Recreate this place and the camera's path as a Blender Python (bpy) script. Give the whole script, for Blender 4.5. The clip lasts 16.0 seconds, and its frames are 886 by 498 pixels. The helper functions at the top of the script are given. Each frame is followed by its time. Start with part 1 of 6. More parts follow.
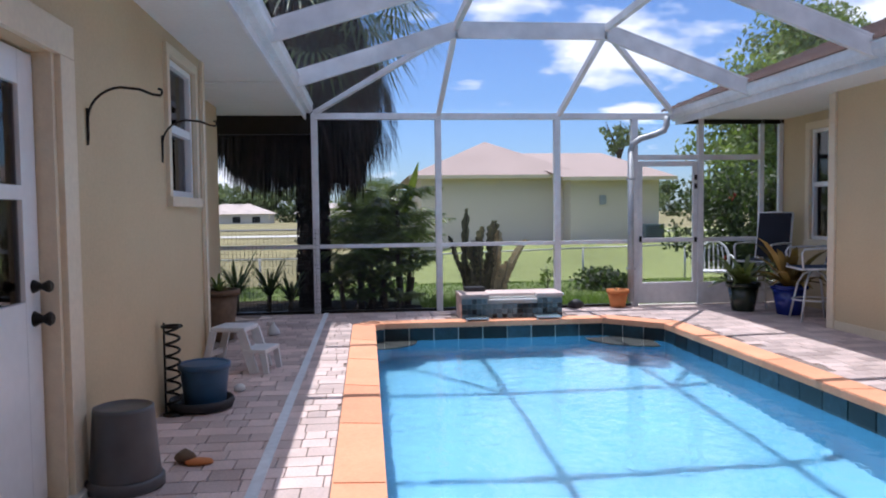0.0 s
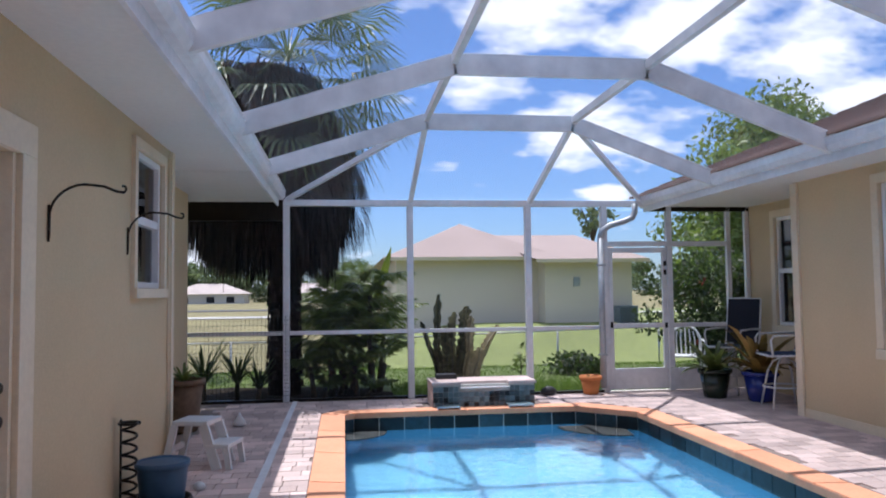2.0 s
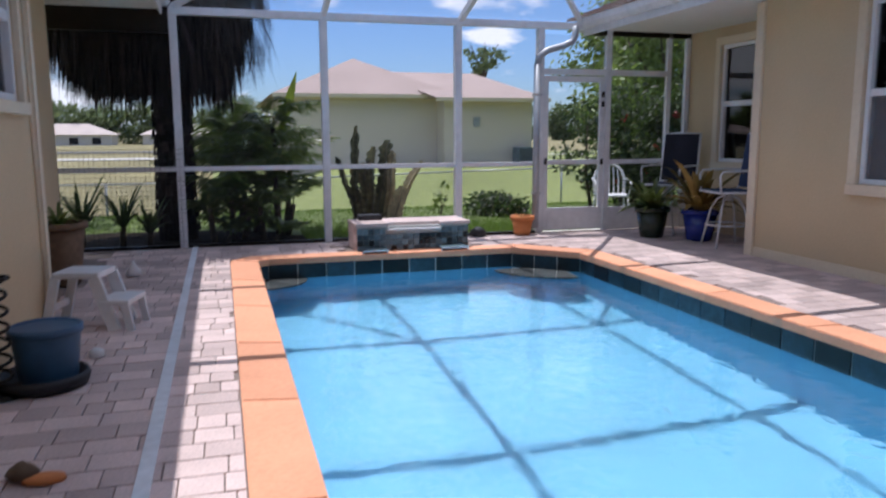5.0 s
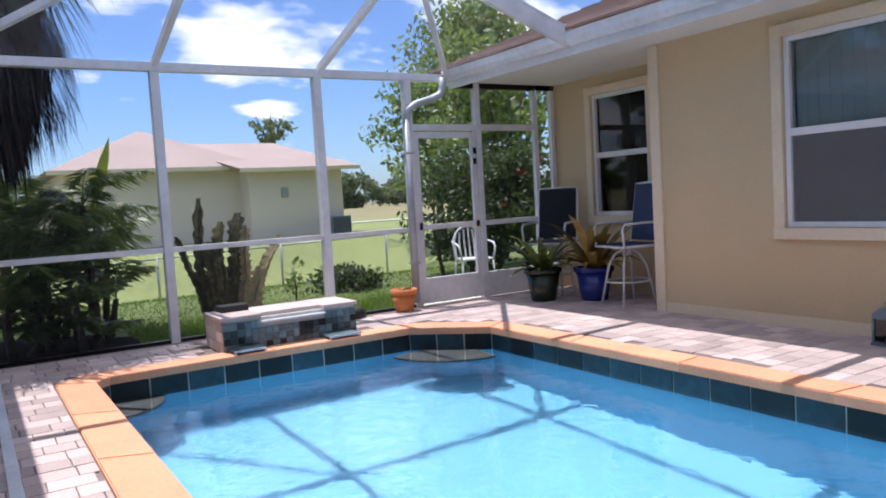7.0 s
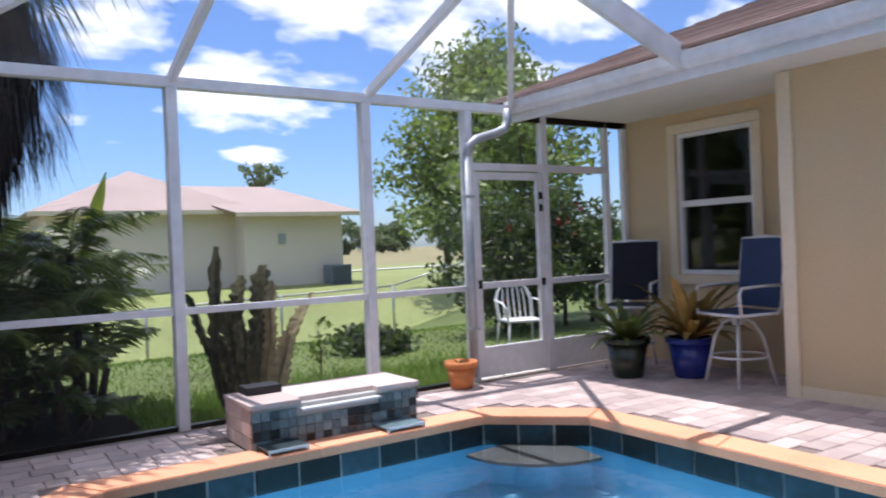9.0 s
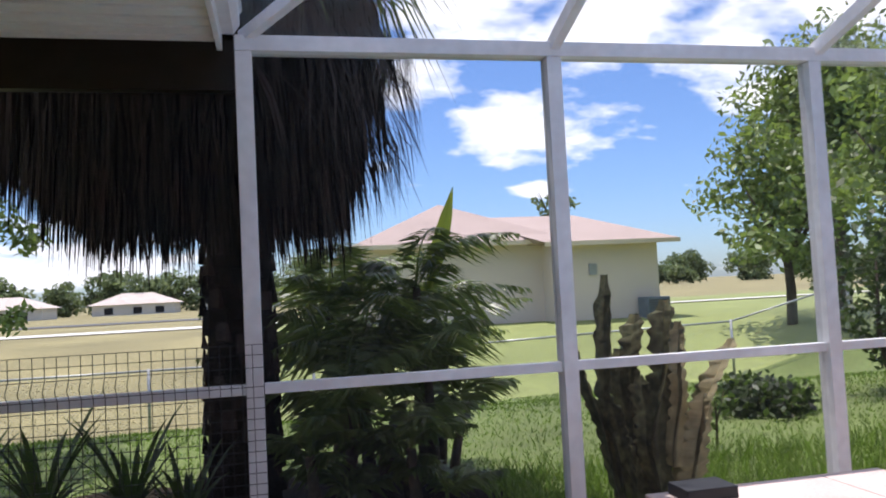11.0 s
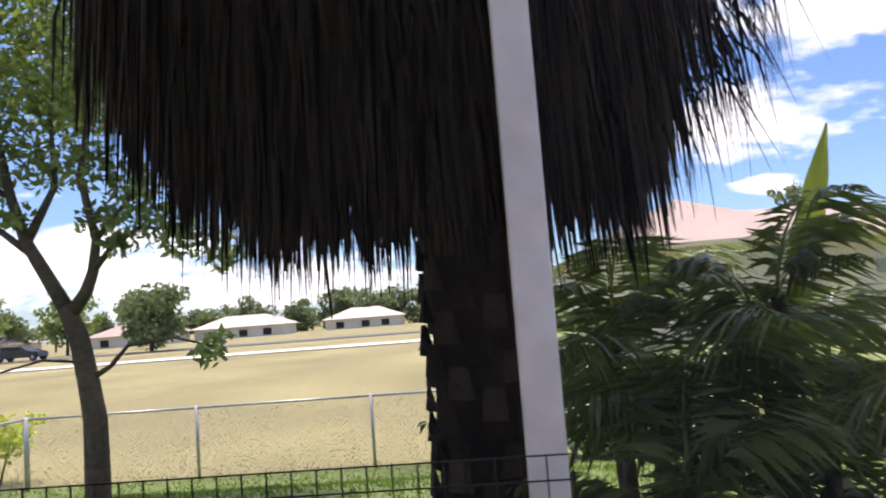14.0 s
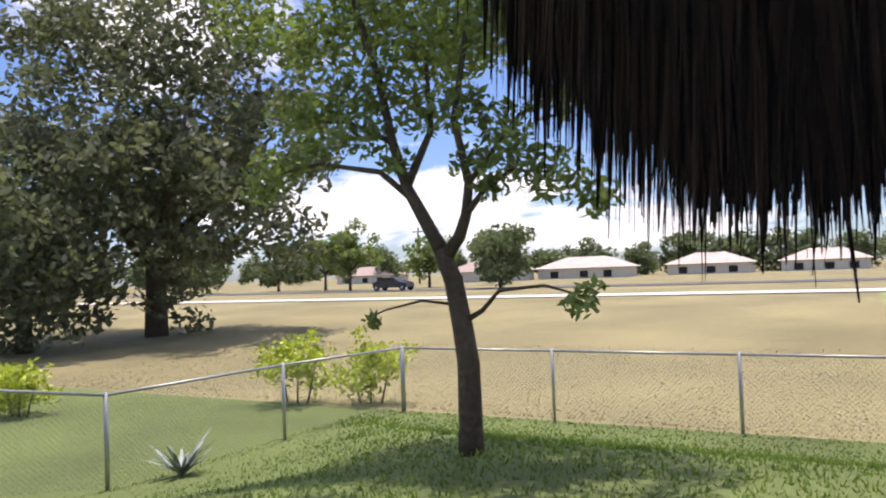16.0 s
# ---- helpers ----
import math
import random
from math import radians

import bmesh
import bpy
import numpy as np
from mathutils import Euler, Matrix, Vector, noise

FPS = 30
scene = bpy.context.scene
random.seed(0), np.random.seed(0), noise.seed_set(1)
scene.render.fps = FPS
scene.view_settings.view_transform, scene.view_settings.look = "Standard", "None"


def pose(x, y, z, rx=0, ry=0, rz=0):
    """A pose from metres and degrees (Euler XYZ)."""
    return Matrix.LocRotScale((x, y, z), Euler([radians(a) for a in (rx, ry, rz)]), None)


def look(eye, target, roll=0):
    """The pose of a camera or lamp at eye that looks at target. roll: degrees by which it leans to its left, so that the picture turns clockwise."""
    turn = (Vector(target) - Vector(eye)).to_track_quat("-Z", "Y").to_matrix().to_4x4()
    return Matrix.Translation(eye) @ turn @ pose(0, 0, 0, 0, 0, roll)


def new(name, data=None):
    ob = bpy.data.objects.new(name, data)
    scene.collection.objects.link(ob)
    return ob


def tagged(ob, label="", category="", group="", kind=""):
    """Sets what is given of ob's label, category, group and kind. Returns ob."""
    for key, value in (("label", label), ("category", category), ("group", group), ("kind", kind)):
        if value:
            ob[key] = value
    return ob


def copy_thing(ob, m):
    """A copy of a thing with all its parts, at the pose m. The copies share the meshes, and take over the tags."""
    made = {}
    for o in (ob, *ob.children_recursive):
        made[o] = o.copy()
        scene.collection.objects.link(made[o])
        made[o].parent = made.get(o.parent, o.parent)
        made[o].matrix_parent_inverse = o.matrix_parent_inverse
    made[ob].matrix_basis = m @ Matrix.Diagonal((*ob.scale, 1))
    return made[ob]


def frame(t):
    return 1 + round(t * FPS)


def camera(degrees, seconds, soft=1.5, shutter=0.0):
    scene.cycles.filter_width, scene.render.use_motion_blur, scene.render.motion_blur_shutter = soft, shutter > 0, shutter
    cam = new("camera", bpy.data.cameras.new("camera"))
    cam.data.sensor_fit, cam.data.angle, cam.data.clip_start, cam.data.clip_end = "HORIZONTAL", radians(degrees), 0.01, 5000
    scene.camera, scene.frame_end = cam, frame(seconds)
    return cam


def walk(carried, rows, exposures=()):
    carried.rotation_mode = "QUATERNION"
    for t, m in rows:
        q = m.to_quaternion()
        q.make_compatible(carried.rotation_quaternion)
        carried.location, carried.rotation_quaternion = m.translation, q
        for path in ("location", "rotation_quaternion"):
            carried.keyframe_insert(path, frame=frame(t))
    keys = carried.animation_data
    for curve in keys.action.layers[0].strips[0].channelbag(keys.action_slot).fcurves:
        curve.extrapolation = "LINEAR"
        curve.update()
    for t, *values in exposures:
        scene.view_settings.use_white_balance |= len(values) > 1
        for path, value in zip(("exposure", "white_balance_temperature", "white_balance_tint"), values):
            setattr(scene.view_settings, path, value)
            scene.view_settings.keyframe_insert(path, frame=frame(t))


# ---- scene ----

# camera: seconds, eye, target, roll
PATH = [
    (0, (0.666, -0.019, 1.287), (0.863, 1.969, 1.19), -0.7),
    (0.5, (0.625, -0.008, 1.332), (0.8, 1.984, 1.349), -0.7),
    (1, (0.66, -0.024, 1.355), (0.872, 1.96, 1.493), -0.6),
    (1.5, (0.707, -0.035, 1.37), (0.953, 1.941, 1.549), -0.6),
    (2, (0.729, -0.019, 1.372), (0.99, 1.961, 1.484), -0.7),
    (2.5, (0.781, -0.007, 1.32), (1.012, 1.979, 1.265), -0.9),
    (3, (0.751, -0.122, 1.286), (0.961, 1.849, 1.019), -0.7),
    (3.5, (0.712, -0.019, 1.292), (0.901, 1.93, 0.887), 1.6),
    (4, (0.675, 0.399, 1.174), (0.79, 2.343, 0.72), -0.0),
    (4.5, (0.557, 0.777, 1.137), (0.792, 2.706, 0.663), -0.7),
    (5, (0.435, 1.097, 1.225), (0.987, 2.996, 0.926), -0.2),
    (5.2, (0.482, 1.169, 1.295), (1.126, 3.05, 1.077), -1.6),
    (7.3, (-0.004, 2.84, 1.196), (1.116, 4.493, 1.07), -2.8),
    (7.5, (0.034, 2.968, 1.228), (1.201, 4.588, 1.104), -2.5),
    (8, (0.104, 3.215, 1.232), (1.393, 4.742, 1.142), -2.4),
    (8.5, (0.08, 3.625, 1.212), (1.403, 5.124, 1.17), -2.4),
    (9, (0.157, 4.21, 1.273), (1.264, 5.876, 1.262), -2.3),
    (9.5, (0.221, 4.609, 1.291), (1.005, 6.449, 1.308), -2.8),
    (10, (0.27, 5.148, 1.293), (0.822, 7.069, 1.353), -2.9),
    (10.2, (0.223, 5.362, 1.296), (0.746, 7.291, 1.371), -3.0),
    (12.5, (0.094, 7.328, 1.288), (0.256, 9.316, 1.434), -2.9),
    (13, (0.121, 7.68, 1.288), (0.169, 9.672, 1.46), -3.7),
    (13.5, (0.073, 8.047, 1.324), (0.027, 10.04, 1.489), -4.1),
    (14, (-0.078, 8.338, 1.368), (-0.204, 10.327, 1.532), -4.4),
    (14.5, (-0.238, 8.428, 1.443), (-0.626, 10.384, 1.595), -3.6),
    (15, (-0.41, 8.72, 1.432), (-1.007, 10.618, 1.577), -3.0),
    (15.5, (-0.52, 8.84, 1.445), (-1.317, 10.67, 1.546), -2.8),
    (16, (-0.563, 8.891, 1.463), (-1.536, 10.638, 1.525), -2.1),
]


cam = camera(60.7, 16.0, soft=1.9, shutter=0.2)
walk(cam, [(t, look(eye, target, roll)) for t, eye, target, roll in PATH],
     exposures=[(0, 0.10, 5950, 16), (2.5, 0.08, 5950, 16), (3.5, -0.08, 5950, 17), (5, -0.12, 5950, 17), (7.5, 0.30, 6100, 17), (9, 0.33, 6100, 17), (10.2, 0.25, 6200, 17), (12.5, 0.42, 6600, 18), (14, 0.55, 6750, 20), (15, 0.68, 6750, 21), (15.5, 0.6, 6750, 22), (16, 0.34, 6750, 23)])

# ---- light: high midday sun, blue sky with clouds ----
SUN_WAY = Vector((0.082, -0.215, -1.0)).normalized()
sun = new("sun", bpy.data.lights.new("sun", "SUN"))
sun.data.energy, sun.data.angle, sun.data.color = 4.9, radians(0.53), (1.0, 0.96, 0.9)
sun.rotation_mode = "QUATERNION"
sun.rotation_quaternion = SUN_WAY.to_track_quat("-Z", "Y")

world = bpy.data.worlds.new("sky")
scene.world = world
world.use_nodes = True
wn, wl = world.node_tree.nodes, world.node_tree.links
wn.clear()
w_out = wn.new("ShaderNodeOutputWorld")
w_bg = wn.new("ShaderNodeBackground")
w_sky = wn.new("ShaderNodeTexSky")
w_sky.sky_type, w_sky.sun_disc = "NISHITA", False
w_sky.sun_elevation = math.asin(-SUN_WAY.z)
w_sky.sun_rotation = math.atan2(-SUN_WAY.x, -SUN_WAY.y)
w_sky.air_density, w_sky.dust_density, w_sky.ozone_density = 1.0, 0.6, 2.0
w_co = wn.new("ShaderNodeTexCoord")
w_sep = wn.new("ShaderNodeSeparateXYZ")
wl.new(w_co.outputs["Generated"], w_sep.inputs[0])
# clouds lie on a flat layer: direction divided by its height
w_h = wn.new("ShaderNodeMath"); w_h.operation = "ADD"; w_h.inputs[1].default_value = 0.32
wl.new(w_sep.outputs["Z"], w_h.inputs[0])
w_hm = wn.new("ShaderNodeMath"); w_hm.operation = "MAXIMUM"; w_hm.inputs[1].default_value = 0.1
wl.new(w_h.outputs[0], w_hm.inputs[0])
w_flat = wn.new("ShaderNodeVectorMath"); w_flat.operation = "DIVIDE"
w_c3 = wn.new("ShaderNodeCombineXYZ")
for k in range(3):
    wl.new(w_hm.outputs[0], w_c3.inputs[k])
wl.new(w_co.outputs["Generated"], w_flat.inputs[0])
wl.new(w_c3.outputs[0], w_flat.inputs[1])
w_map = wn.new("ShaderNodeMapping")
w_map.inputs["Location"].default_value = (3.4, 1.2, 0.0)
w_map.inputs["Scale"].default_value = (1.0, 1.35, 1.0)
wl.new(w_flat.outputs[0], w_map.inputs["Vector"])
w_noise = wn.new("ShaderNodeTexNoise")
w_noise.inputs["Scale"].default_value = 5.5
w_noise.inputs["Detail"].default_value = 7.0
w_noise.inputs["Roughness"].default_value = 0.55
wl.new(w_map.outputs[0], w_noise.inputs["Vector"])
# banks of cloud: direction, half width, half height
CLOUDS = [((0.335, 0.92, 0.195), 0.105, 0.040), ((0.335, 0.933, 0.124), 0.034, 0.014), ((0.23, 0.90, 0.36), 0.13, 0.055), ((0.42, 0.85, 0.315), 0.12, 0.05),
          ((0.54, 0.80, 0.275), 0.10, 0.06), ((0.60, 0.77, 0.215), 0.09, 0.035), ((0.17, 0.94, 0.28), 0.07, 0.035), ((0.66, 0.70, 0.30), 0.12, 0.07),
          ((-0.55, 0.83, 0.085), 0.34, 0.060), ((-0.30, 0.95, 0.05), 0.26, 0.035), ((-0.72, 0.63, 0.30), 0.16, 0.07), ((0.85, 0.5, 0.2), 0.25, 0.08)]
w_bank = None
for c_dir, c_w, c_h in CLOUDS:
    c_sub = wn.new("ShaderNodeVectorMath"); c_sub.operation = "SUBTRACT"
    c_sub.inputs[1].default_value = Vector(c_dir).normalized()
    wl.new(w_co.outputs["Generated"], c_sub.inputs[0])
    c_mul = wn.new("ShaderNodeVectorMath"); c_mul.operation = "MULTIPLY"
    c_mul.inputs[1].default_value = (1 / c_w, 1 / c_w, 1 / c_h)
    wl.new(c_sub.outputs[0], c_mul.inputs[0])
    c_len = wn.new("ShaderNodeVectorMath"); c_len.operation = "LENGTH"
    wl.new(c_mul.outputs[0], c_len.inputs[0])
    c_val = wn.new("ShaderNodeMapRange")
    c_val.inputs["From Min"].default_value, c_val.inputs["From Max"].default_value = 1.5, 0.25
    wl.new(c_len.outputs["Value"], c_val.inputs["Value"])
    if w_bank is None:
        w_bank = c_val.outputs[0]
    else:
        c_max = wn.new("ShaderNodeMath"); c_max.operation = "MAXIMUM"
        wl.new(w_bank, c_max.inputs[0]); wl.new(c_val.outputs[0], c_max.inputs[1])
        w_bank = c_max.outputs[0]
# scattered cloud overhead
w_high = wn.new("ShaderNodeMapRange")
w_high.inputs["From Min"].default_value, w_high.inputs["From Max"].default_value = 0.36, 0.5
w_high.inputs["To Max"].default_value = 0.55
wl.new(w_sep.outputs["Z"], w_high.inputs["Value"])
w_any = wn.new("ShaderNodeMath"); w_any.operation = "MAXIMUM"
wl.new(w_bank, w_any.inputs[0]); wl.new(w_high.outputs[0], w_any.inputs[1])
w_puff = wn.new("ShaderNodeMath"); w_puff.operation = "MULTIPLY_ADD"; w_puff.inputs[1].default_value = 0.42
wl.new(w_any.outputs[0], w_puff.inputs[0]); wl.new(w_noise.outputs["Fac"], w_puff.inputs[2])
w_ramp = wn.new("ShaderNodeValToRGB")
w_ramp.color_ramp.elements[0].position, w_ramp.color_ramp.elements[1].position = 0.64, 0.84
w_ramp.color_ramp.elements[0].color, w_ramp.color_ramp.elements[1].color = (0.0, 0.0, 0.0, 1), (1, 1, 1, 1)
wl.new(w_puff.outputs[0], w_ramp.inputs[0])
w_tint = wn.new("ShaderNodeMix"); w_tint.data_type = "RGBA"; w_tint.blend_type = "MULTIPLY"
w_tint.inputs["Factor"].default_value = 1.0
w_tint.inputs["B"].default_value = (0.82, 1.02, 1.34, 1)
wl.new(w_sky.outputs[0], w_tint.inputs["A"])
w_mix = wn.new("ShaderNodeMix"); w_mix.data_type = "RGBA"
w_mix.inputs["B"].default_value = (10.5, 10.8, 11.2, 1)
wl.new(w_ramp.outputs[0], w_mix.inputs["Factor"])
wl.new(w_tint.outputs["Result"], w_mix.inputs["A"])
wl.new(w_mix.outputs["Result"], w_bg.inputs["Color"])
w_bg.inputs["Strength"].default_value = 0.112
wl.new(w_bg.outputs[0], w_out.inputs["Surface"])


# ---- materials ----
def material(name, color, rough=0.6, metal=0.0, grain=(8.0, 0.12), stain=(0.9, 0.15), bump=(40.0, 0.0), vary=0.0, spec=0.5,
             island=0.0, translucent=None):
    """Colour with fine grain and broad stains: (scale per metre, strength). bump: (scale, height). vary: change from object to object."""
    m = bpy.data.materials.new(name)
    m.use_nodes = True
    n, l = m.node_tree.nodes, m.node_tree.links
    p = n["Principled BSDF"]
    p.inputs["Roughness"].default_value, p.inputs["Metallic"].default_value = rough, metal
    p.inputs["Specular IOR Level"].default_value = spec
    co = n.new("ShaderNodeNewGeometry")
    total = None

    def tone(source, strength):
        nonlocal total
        mr = n.new("ShaderNodeMapRange")
        mr.inputs["From Min"].default_value, mr.inputs["From Max"].default_value = 0.25, 0.75
        mr.inputs["To Min"].default_value, mr.inputs["To Max"].default_value = 1 - strength, 1 + strength
        mr.clamp = False
        l.new(source, mr.inputs["Value"])
        if total is None:
            total = mr.outputs[0]
        else:
            mu = n.new("ShaderNodeMath"); mu.operation = "MULTIPLY"
            l.new(total, mu.inputs[0]); l.new(mr.outputs[0], mu.inputs[1])
            total = mu.outputs[0]

    for scale, strength, detail in ((*grain, 4.0), (*stain, 3.0)):
        if strength > 0:
            t = n.new("ShaderNodeTexNoise")
            t.inputs["Scale"].default_value, t.inputs["Detail"].default_value = scale, detail
            l.new(co.outputs["Position"], t.inputs["Vector"])
            tone(t.outputs["Fac"], strength)
    if vary:
        oi = n.new("ShaderNodeObjectInfo")
        tone(oi.outputs["Random"], vary)
    if island:
        tone(co.outputs["Random Per Island"], island)
    rgb = n.new("ShaderNodeVectorMath"); rgb.operation = "SCALE"
    rgb.inputs[0].default_value = color[:3]
    if total is not None:
        l.new(total, rgb.inputs["Scale"])
    else:
        rgb.inputs["Scale"].default_value = 1.0
    l.new(rgb.outputs[0], p.inputs["Base Color"])
    if bump[1] > 0:
        t = n.new("ShaderNodeTexNoise")
        t.inputs["Scale"].default_value, t.inputs["Detail"].default_value = bump[0], 5.0
        l.new(co.outputs["Position"], t.inputs["Vector"])
        b = n.new("ShaderNodeBump")
        b.inputs["Strength"].default_value, b.inputs["Distance"].default_value = 0.6, bump[1]
        l.new(t.outputs["Fac"], b.inputs["Height"])
        l.new(b.outputs[0], p.inputs["Normal"])
    if translucent:
        tr = n.new("ShaderNodeBsdfTranslucent")
        tr.inputs["Color"].default_value = (*translucent, 1)
        mx = n.new("ShaderNodeMixShader")
        mx.inputs[0].default_value = 0.36
        l.new(p.outputs[0], mx.inputs[1]); l.new(tr.outputs[0], mx.inputs[2])
        l.new(mx.outputs[0], n["Material Output"].inputs["Surface"])
    return m


STUCCO = material("stucco", (0.62, 0.485, 0.30), 0.9, grain=(60, 0.05), stain=(0.8, 0.08), bump=(90, 0.004), spec=0.2)
STUCCO_TRIM = material("trim_paint", (0.74, 0.63, 0.46), 0.7, grain=(30, 0.05), stain=(1.5, 0.06), bump=(70, 0.002), spec=0.3)
WHITE = material("white_aluminium", (0.74, 0.74, 0.75), 0.45, grain=(14, 0.08), stain=(1.6, 0.12), spec=0.4)
RAFTER = material("weathered_white_aluminium", (0.73, 0.72, 0.70), 0.5, grain=(6, 0.14), stain=(1.3, 0.2), spec=0.4)
VINYL = material("white_vinyl", (0.80, 0.80, 0.79), 0.35, grain=(20, 0.03), stain=(2, 0.05))
SOFFIT = material("soffit_paint", (0.74, 0.72, 0.67), 0.7, grain=(25, 0.04), stain=(0.7, 0.07), bump=(60, 0.001))
PAVER = material("paver", (0.60, 0.48, 0.445), 0.85, grain=(70, 0.14), stain=(2.2, 0.16), bump=(140, 0.004), vary=0.11, island=0.11, spec=0.25)
SAND = material("joint_sand", (0.25, 0.20, 0.175), 0.95, grain=(60, 0.2), bump=(150, 0.003))
COPING = material("coping_stone", (0.80, 0.385, 0.225), 0.75, grain=(45, 0.08), stain=(1.8, 0.10), bump=(120, 0.002), vary=0.05, spec=0.3)
POOL = material("pool_plaster", (0.135, 0.395, 0.575), 0.6, grain=(9, 0.04), stain=(1.2, 0.06))
BENCH = material("pool_bench_plaster", (0.05, 0.055, 0.055), 0.7, grain=(20, 0.15), stain=(2.5, 0.15))
TILE = material("dark_pool_tile", (0.016, 0.036, 0.048), 0.3, grain=(18, 0.35), stain=(4, 0.25), vary=0.45, spec=0.35)
SLATE = material("slate_blue_tile", (0.10, 0.15, 0.17), 0.35, grain=(30, 0.4), stain=(6, 0.25), bump=(60, 0.004), vary=0.5)
GROUT = material("pale_grout", (0.55, 0.55, 0.52), 0.9)
STRIP = material("white_drain_plastic", (0.74, 0.77, 0.80), 0.5, grain=(20, 0.1), stain=(2, 0.15))
SHINGLE = material("brown_shingle", (0.20, 0.125, 0.10), 0.9, grain=(40, 0.25), stain=(2, 0.15), bump=(120, 0.004), vary=0.2, island=0.2)
FAR_SHINGLE = material("sunlit_far_shingle", (0.43, 0.335, 0.295), 0.9, grain=(10, 0.12), stain=(0.8, 0.08), island=0.12)
FAR_WALL = material("far_stucco", (0.76, 0.665, 0.555), 0.9, grain=(20, 0.05), stain=(0.5, 0.06))
GRASS_SOIL = material("lawn_ground", (0.112, 0.148, 0.038), 0.95, grain=(14, 0.3), stain=(0.5, 0.25), bump=(30, 0.03))
DRY_SOIL = material("dry_field_ground", (0.245, 0.215, 0.10), 0.95, grain=(7, 0.3), stain=(0.16, 0.28), bump=(14, 0.05))
OLIVE_SOIL = material("olive_lawn_ground", (0.225, 0.26, 0.085), 0.95, grain=(5, 0.2), stain=(0.2, 0.2), bump=(12, 0.03))
CONCRETE = material("pale_concrete", (0.62, 0.60, 0.55), 0.9, grain=(6, 0.08), stain=(0.5, 0.08))
ASPHALT = material("asphalt", (0.10, 0.10, 0.10), 0.9, grain=(12, 0.15))
# near-black ground colour that stands for the palms' shade
PALM_SHADE = material("painted_palm_shade", (0.030, 0.024, 0.018), 1.0, grain=(30, 0.4), stain=(3, 0.3), bump=(40, 0.02), spec=0.05)
# near-black colour that stands for the shade behind window panes
DARK = material("unlit_interior", (0.02, 0.02, 0.022), 0.9)
BRONZE = material("dark_metal", (0.03, 0.026, 0.022), 0.4, metal=0.8)
STEEL = material("polished_steel", (0.75, 0.76, 0.78), 0.12, metal=1.0)
GALV = material("galvanised_steel", (0.42, 0.43, 0.43), 0.45, metal=0.7, grain=(20, 0.15))
SPOUT = material("grey_gutter_metal", (0.42, 0.44, 0.46), 0.45, metal=0.3, grain=(14, 0.12), stain=(3, 0.15))
WIRE = material("black_coated_wire", (0.012, 0.013, 0.011), 0.5)


def glass_material(name, tint=(0.9, 0.95, 0.95), rough=0.0, clear=0.5):
    """Window glass: mirror reflections over a see-through pane."""
    m = bpy.data.materials.new(name)
    m.use_nodes = True
    n, l = m.node_tree.nodes, m.node_tree.links
    n.remove(n["Principled BSDF"])
    tr, gl, mx, fr = (n.new("ShaderNodeBsdfTransparent"), n.new("ShaderNodeBsdfGlossy"), n.new("ShaderNodeMixShader"),
                      n.new("ShaderNodeFresnel"))
    tr.inputs[0].default_value = (*[c * clear for c in tint], 1)
    gl.inputs["Roughness"].default_value = rough
    fr.inputs[0].default_value = 1.55
    l.new(fr.outputs[0], mx.inputs[0]); l.new(tr.outputs[0], mx.inputs[1]); l.new(gl.outputs[0], mx.inputs[2])
    l.new(mx.outputs[0], n["Material Output"].inputs["Surface"])
    return m


GLASS = glass_material("window_glass")
CLEAR_GLASS = glass_material("clear_window_glass", clear=1.0)
DIM_GLASS = glass_material("tinted_window_glass", (0.5, 0.55, 0.55), 0.02, 0.35)


def screen_material(name, cover, grey=0.2):
    m = bpy.data.materials.new(name)
    m.use_nodes = True
    n, l = m.node_tree.nodes, m.node_tree.links
    p = n["Principled BSDF"]
    p.inputs["Base Color"].default_value = (grey, grey, grey * 1.05, 1)
    p.inputs["Roughness"].default_value = 0.8
    p.inputs["Alpha"].default_value = cover
    return m


SCREEN = screen_material("insect_screen", 0.08, 0.07)
# insect screen in a paler, denser grey: sunlit haze put into its colour
ROOF_SCREEN = screen_material("sunlit_roof_screen", 0.18, 0.38)

WATER = bpy.data.materials.new("pool_water")
WATER.use_nodes = True
_n, _l = WATER.node_tree.nodes, WATER.node_tree.links
_p = _n["Principled BSDF"]
_p.inputs["Base Color"].default_value = (0.93, 0.985, 1.0, 1)
_p.inputs["Roughness"].default_value = 0.0
_p.inputs["IOR"].default_value = 1.33
_p.inputs["Transmission Weight"].default_value = 1.0
_g = _n.new("ShaderNodeNewGeometry")
_w1 = _n.new("ShaderNodeTexNoise"); _w1.inputs["Scale"].default_value = 8.0; _w1.inputs["Detail"].default_value = 3.0
_w1.inputs["Distortion"].default_value = 0.6
_b = _n.new("ShaderNodeBump"); _b.inputs["Strength"].default_value = 0.22; _b.inputs["Distance"].default_value = 0.03
_l.new(_g.outputs["Position"], _w1.inputs["Vector"]); _l.new(_w1.outputs["Fac"], _b.inputs["Height"]); _l.new(_b.outputs[0], _p.inputs["Normal"])


# ---- mesh helpers ----
def box(bm, x0, x1, y0, y1, z0, z1, bevel=0.0):
    m = Matrix.Translation(((x0 + x1) / 2, (y0 + y1) / 2, (z0 + z1) / 2)) @ Matrix.Diagonal((abs(x1 - x0), abs(y1 - y0), abs(z1 - z0), 1))
    r = bmesh.ops.create_cube(bm, size=1, matrix=m)
    if bevel:
        es = list({e for v in r["verts"] for e in v.link_edges})
        bmesh.ops.bevel(bm, geom=es, offset=bevel, segments=2, affect="EDGES", profile=0.7)
    return bm


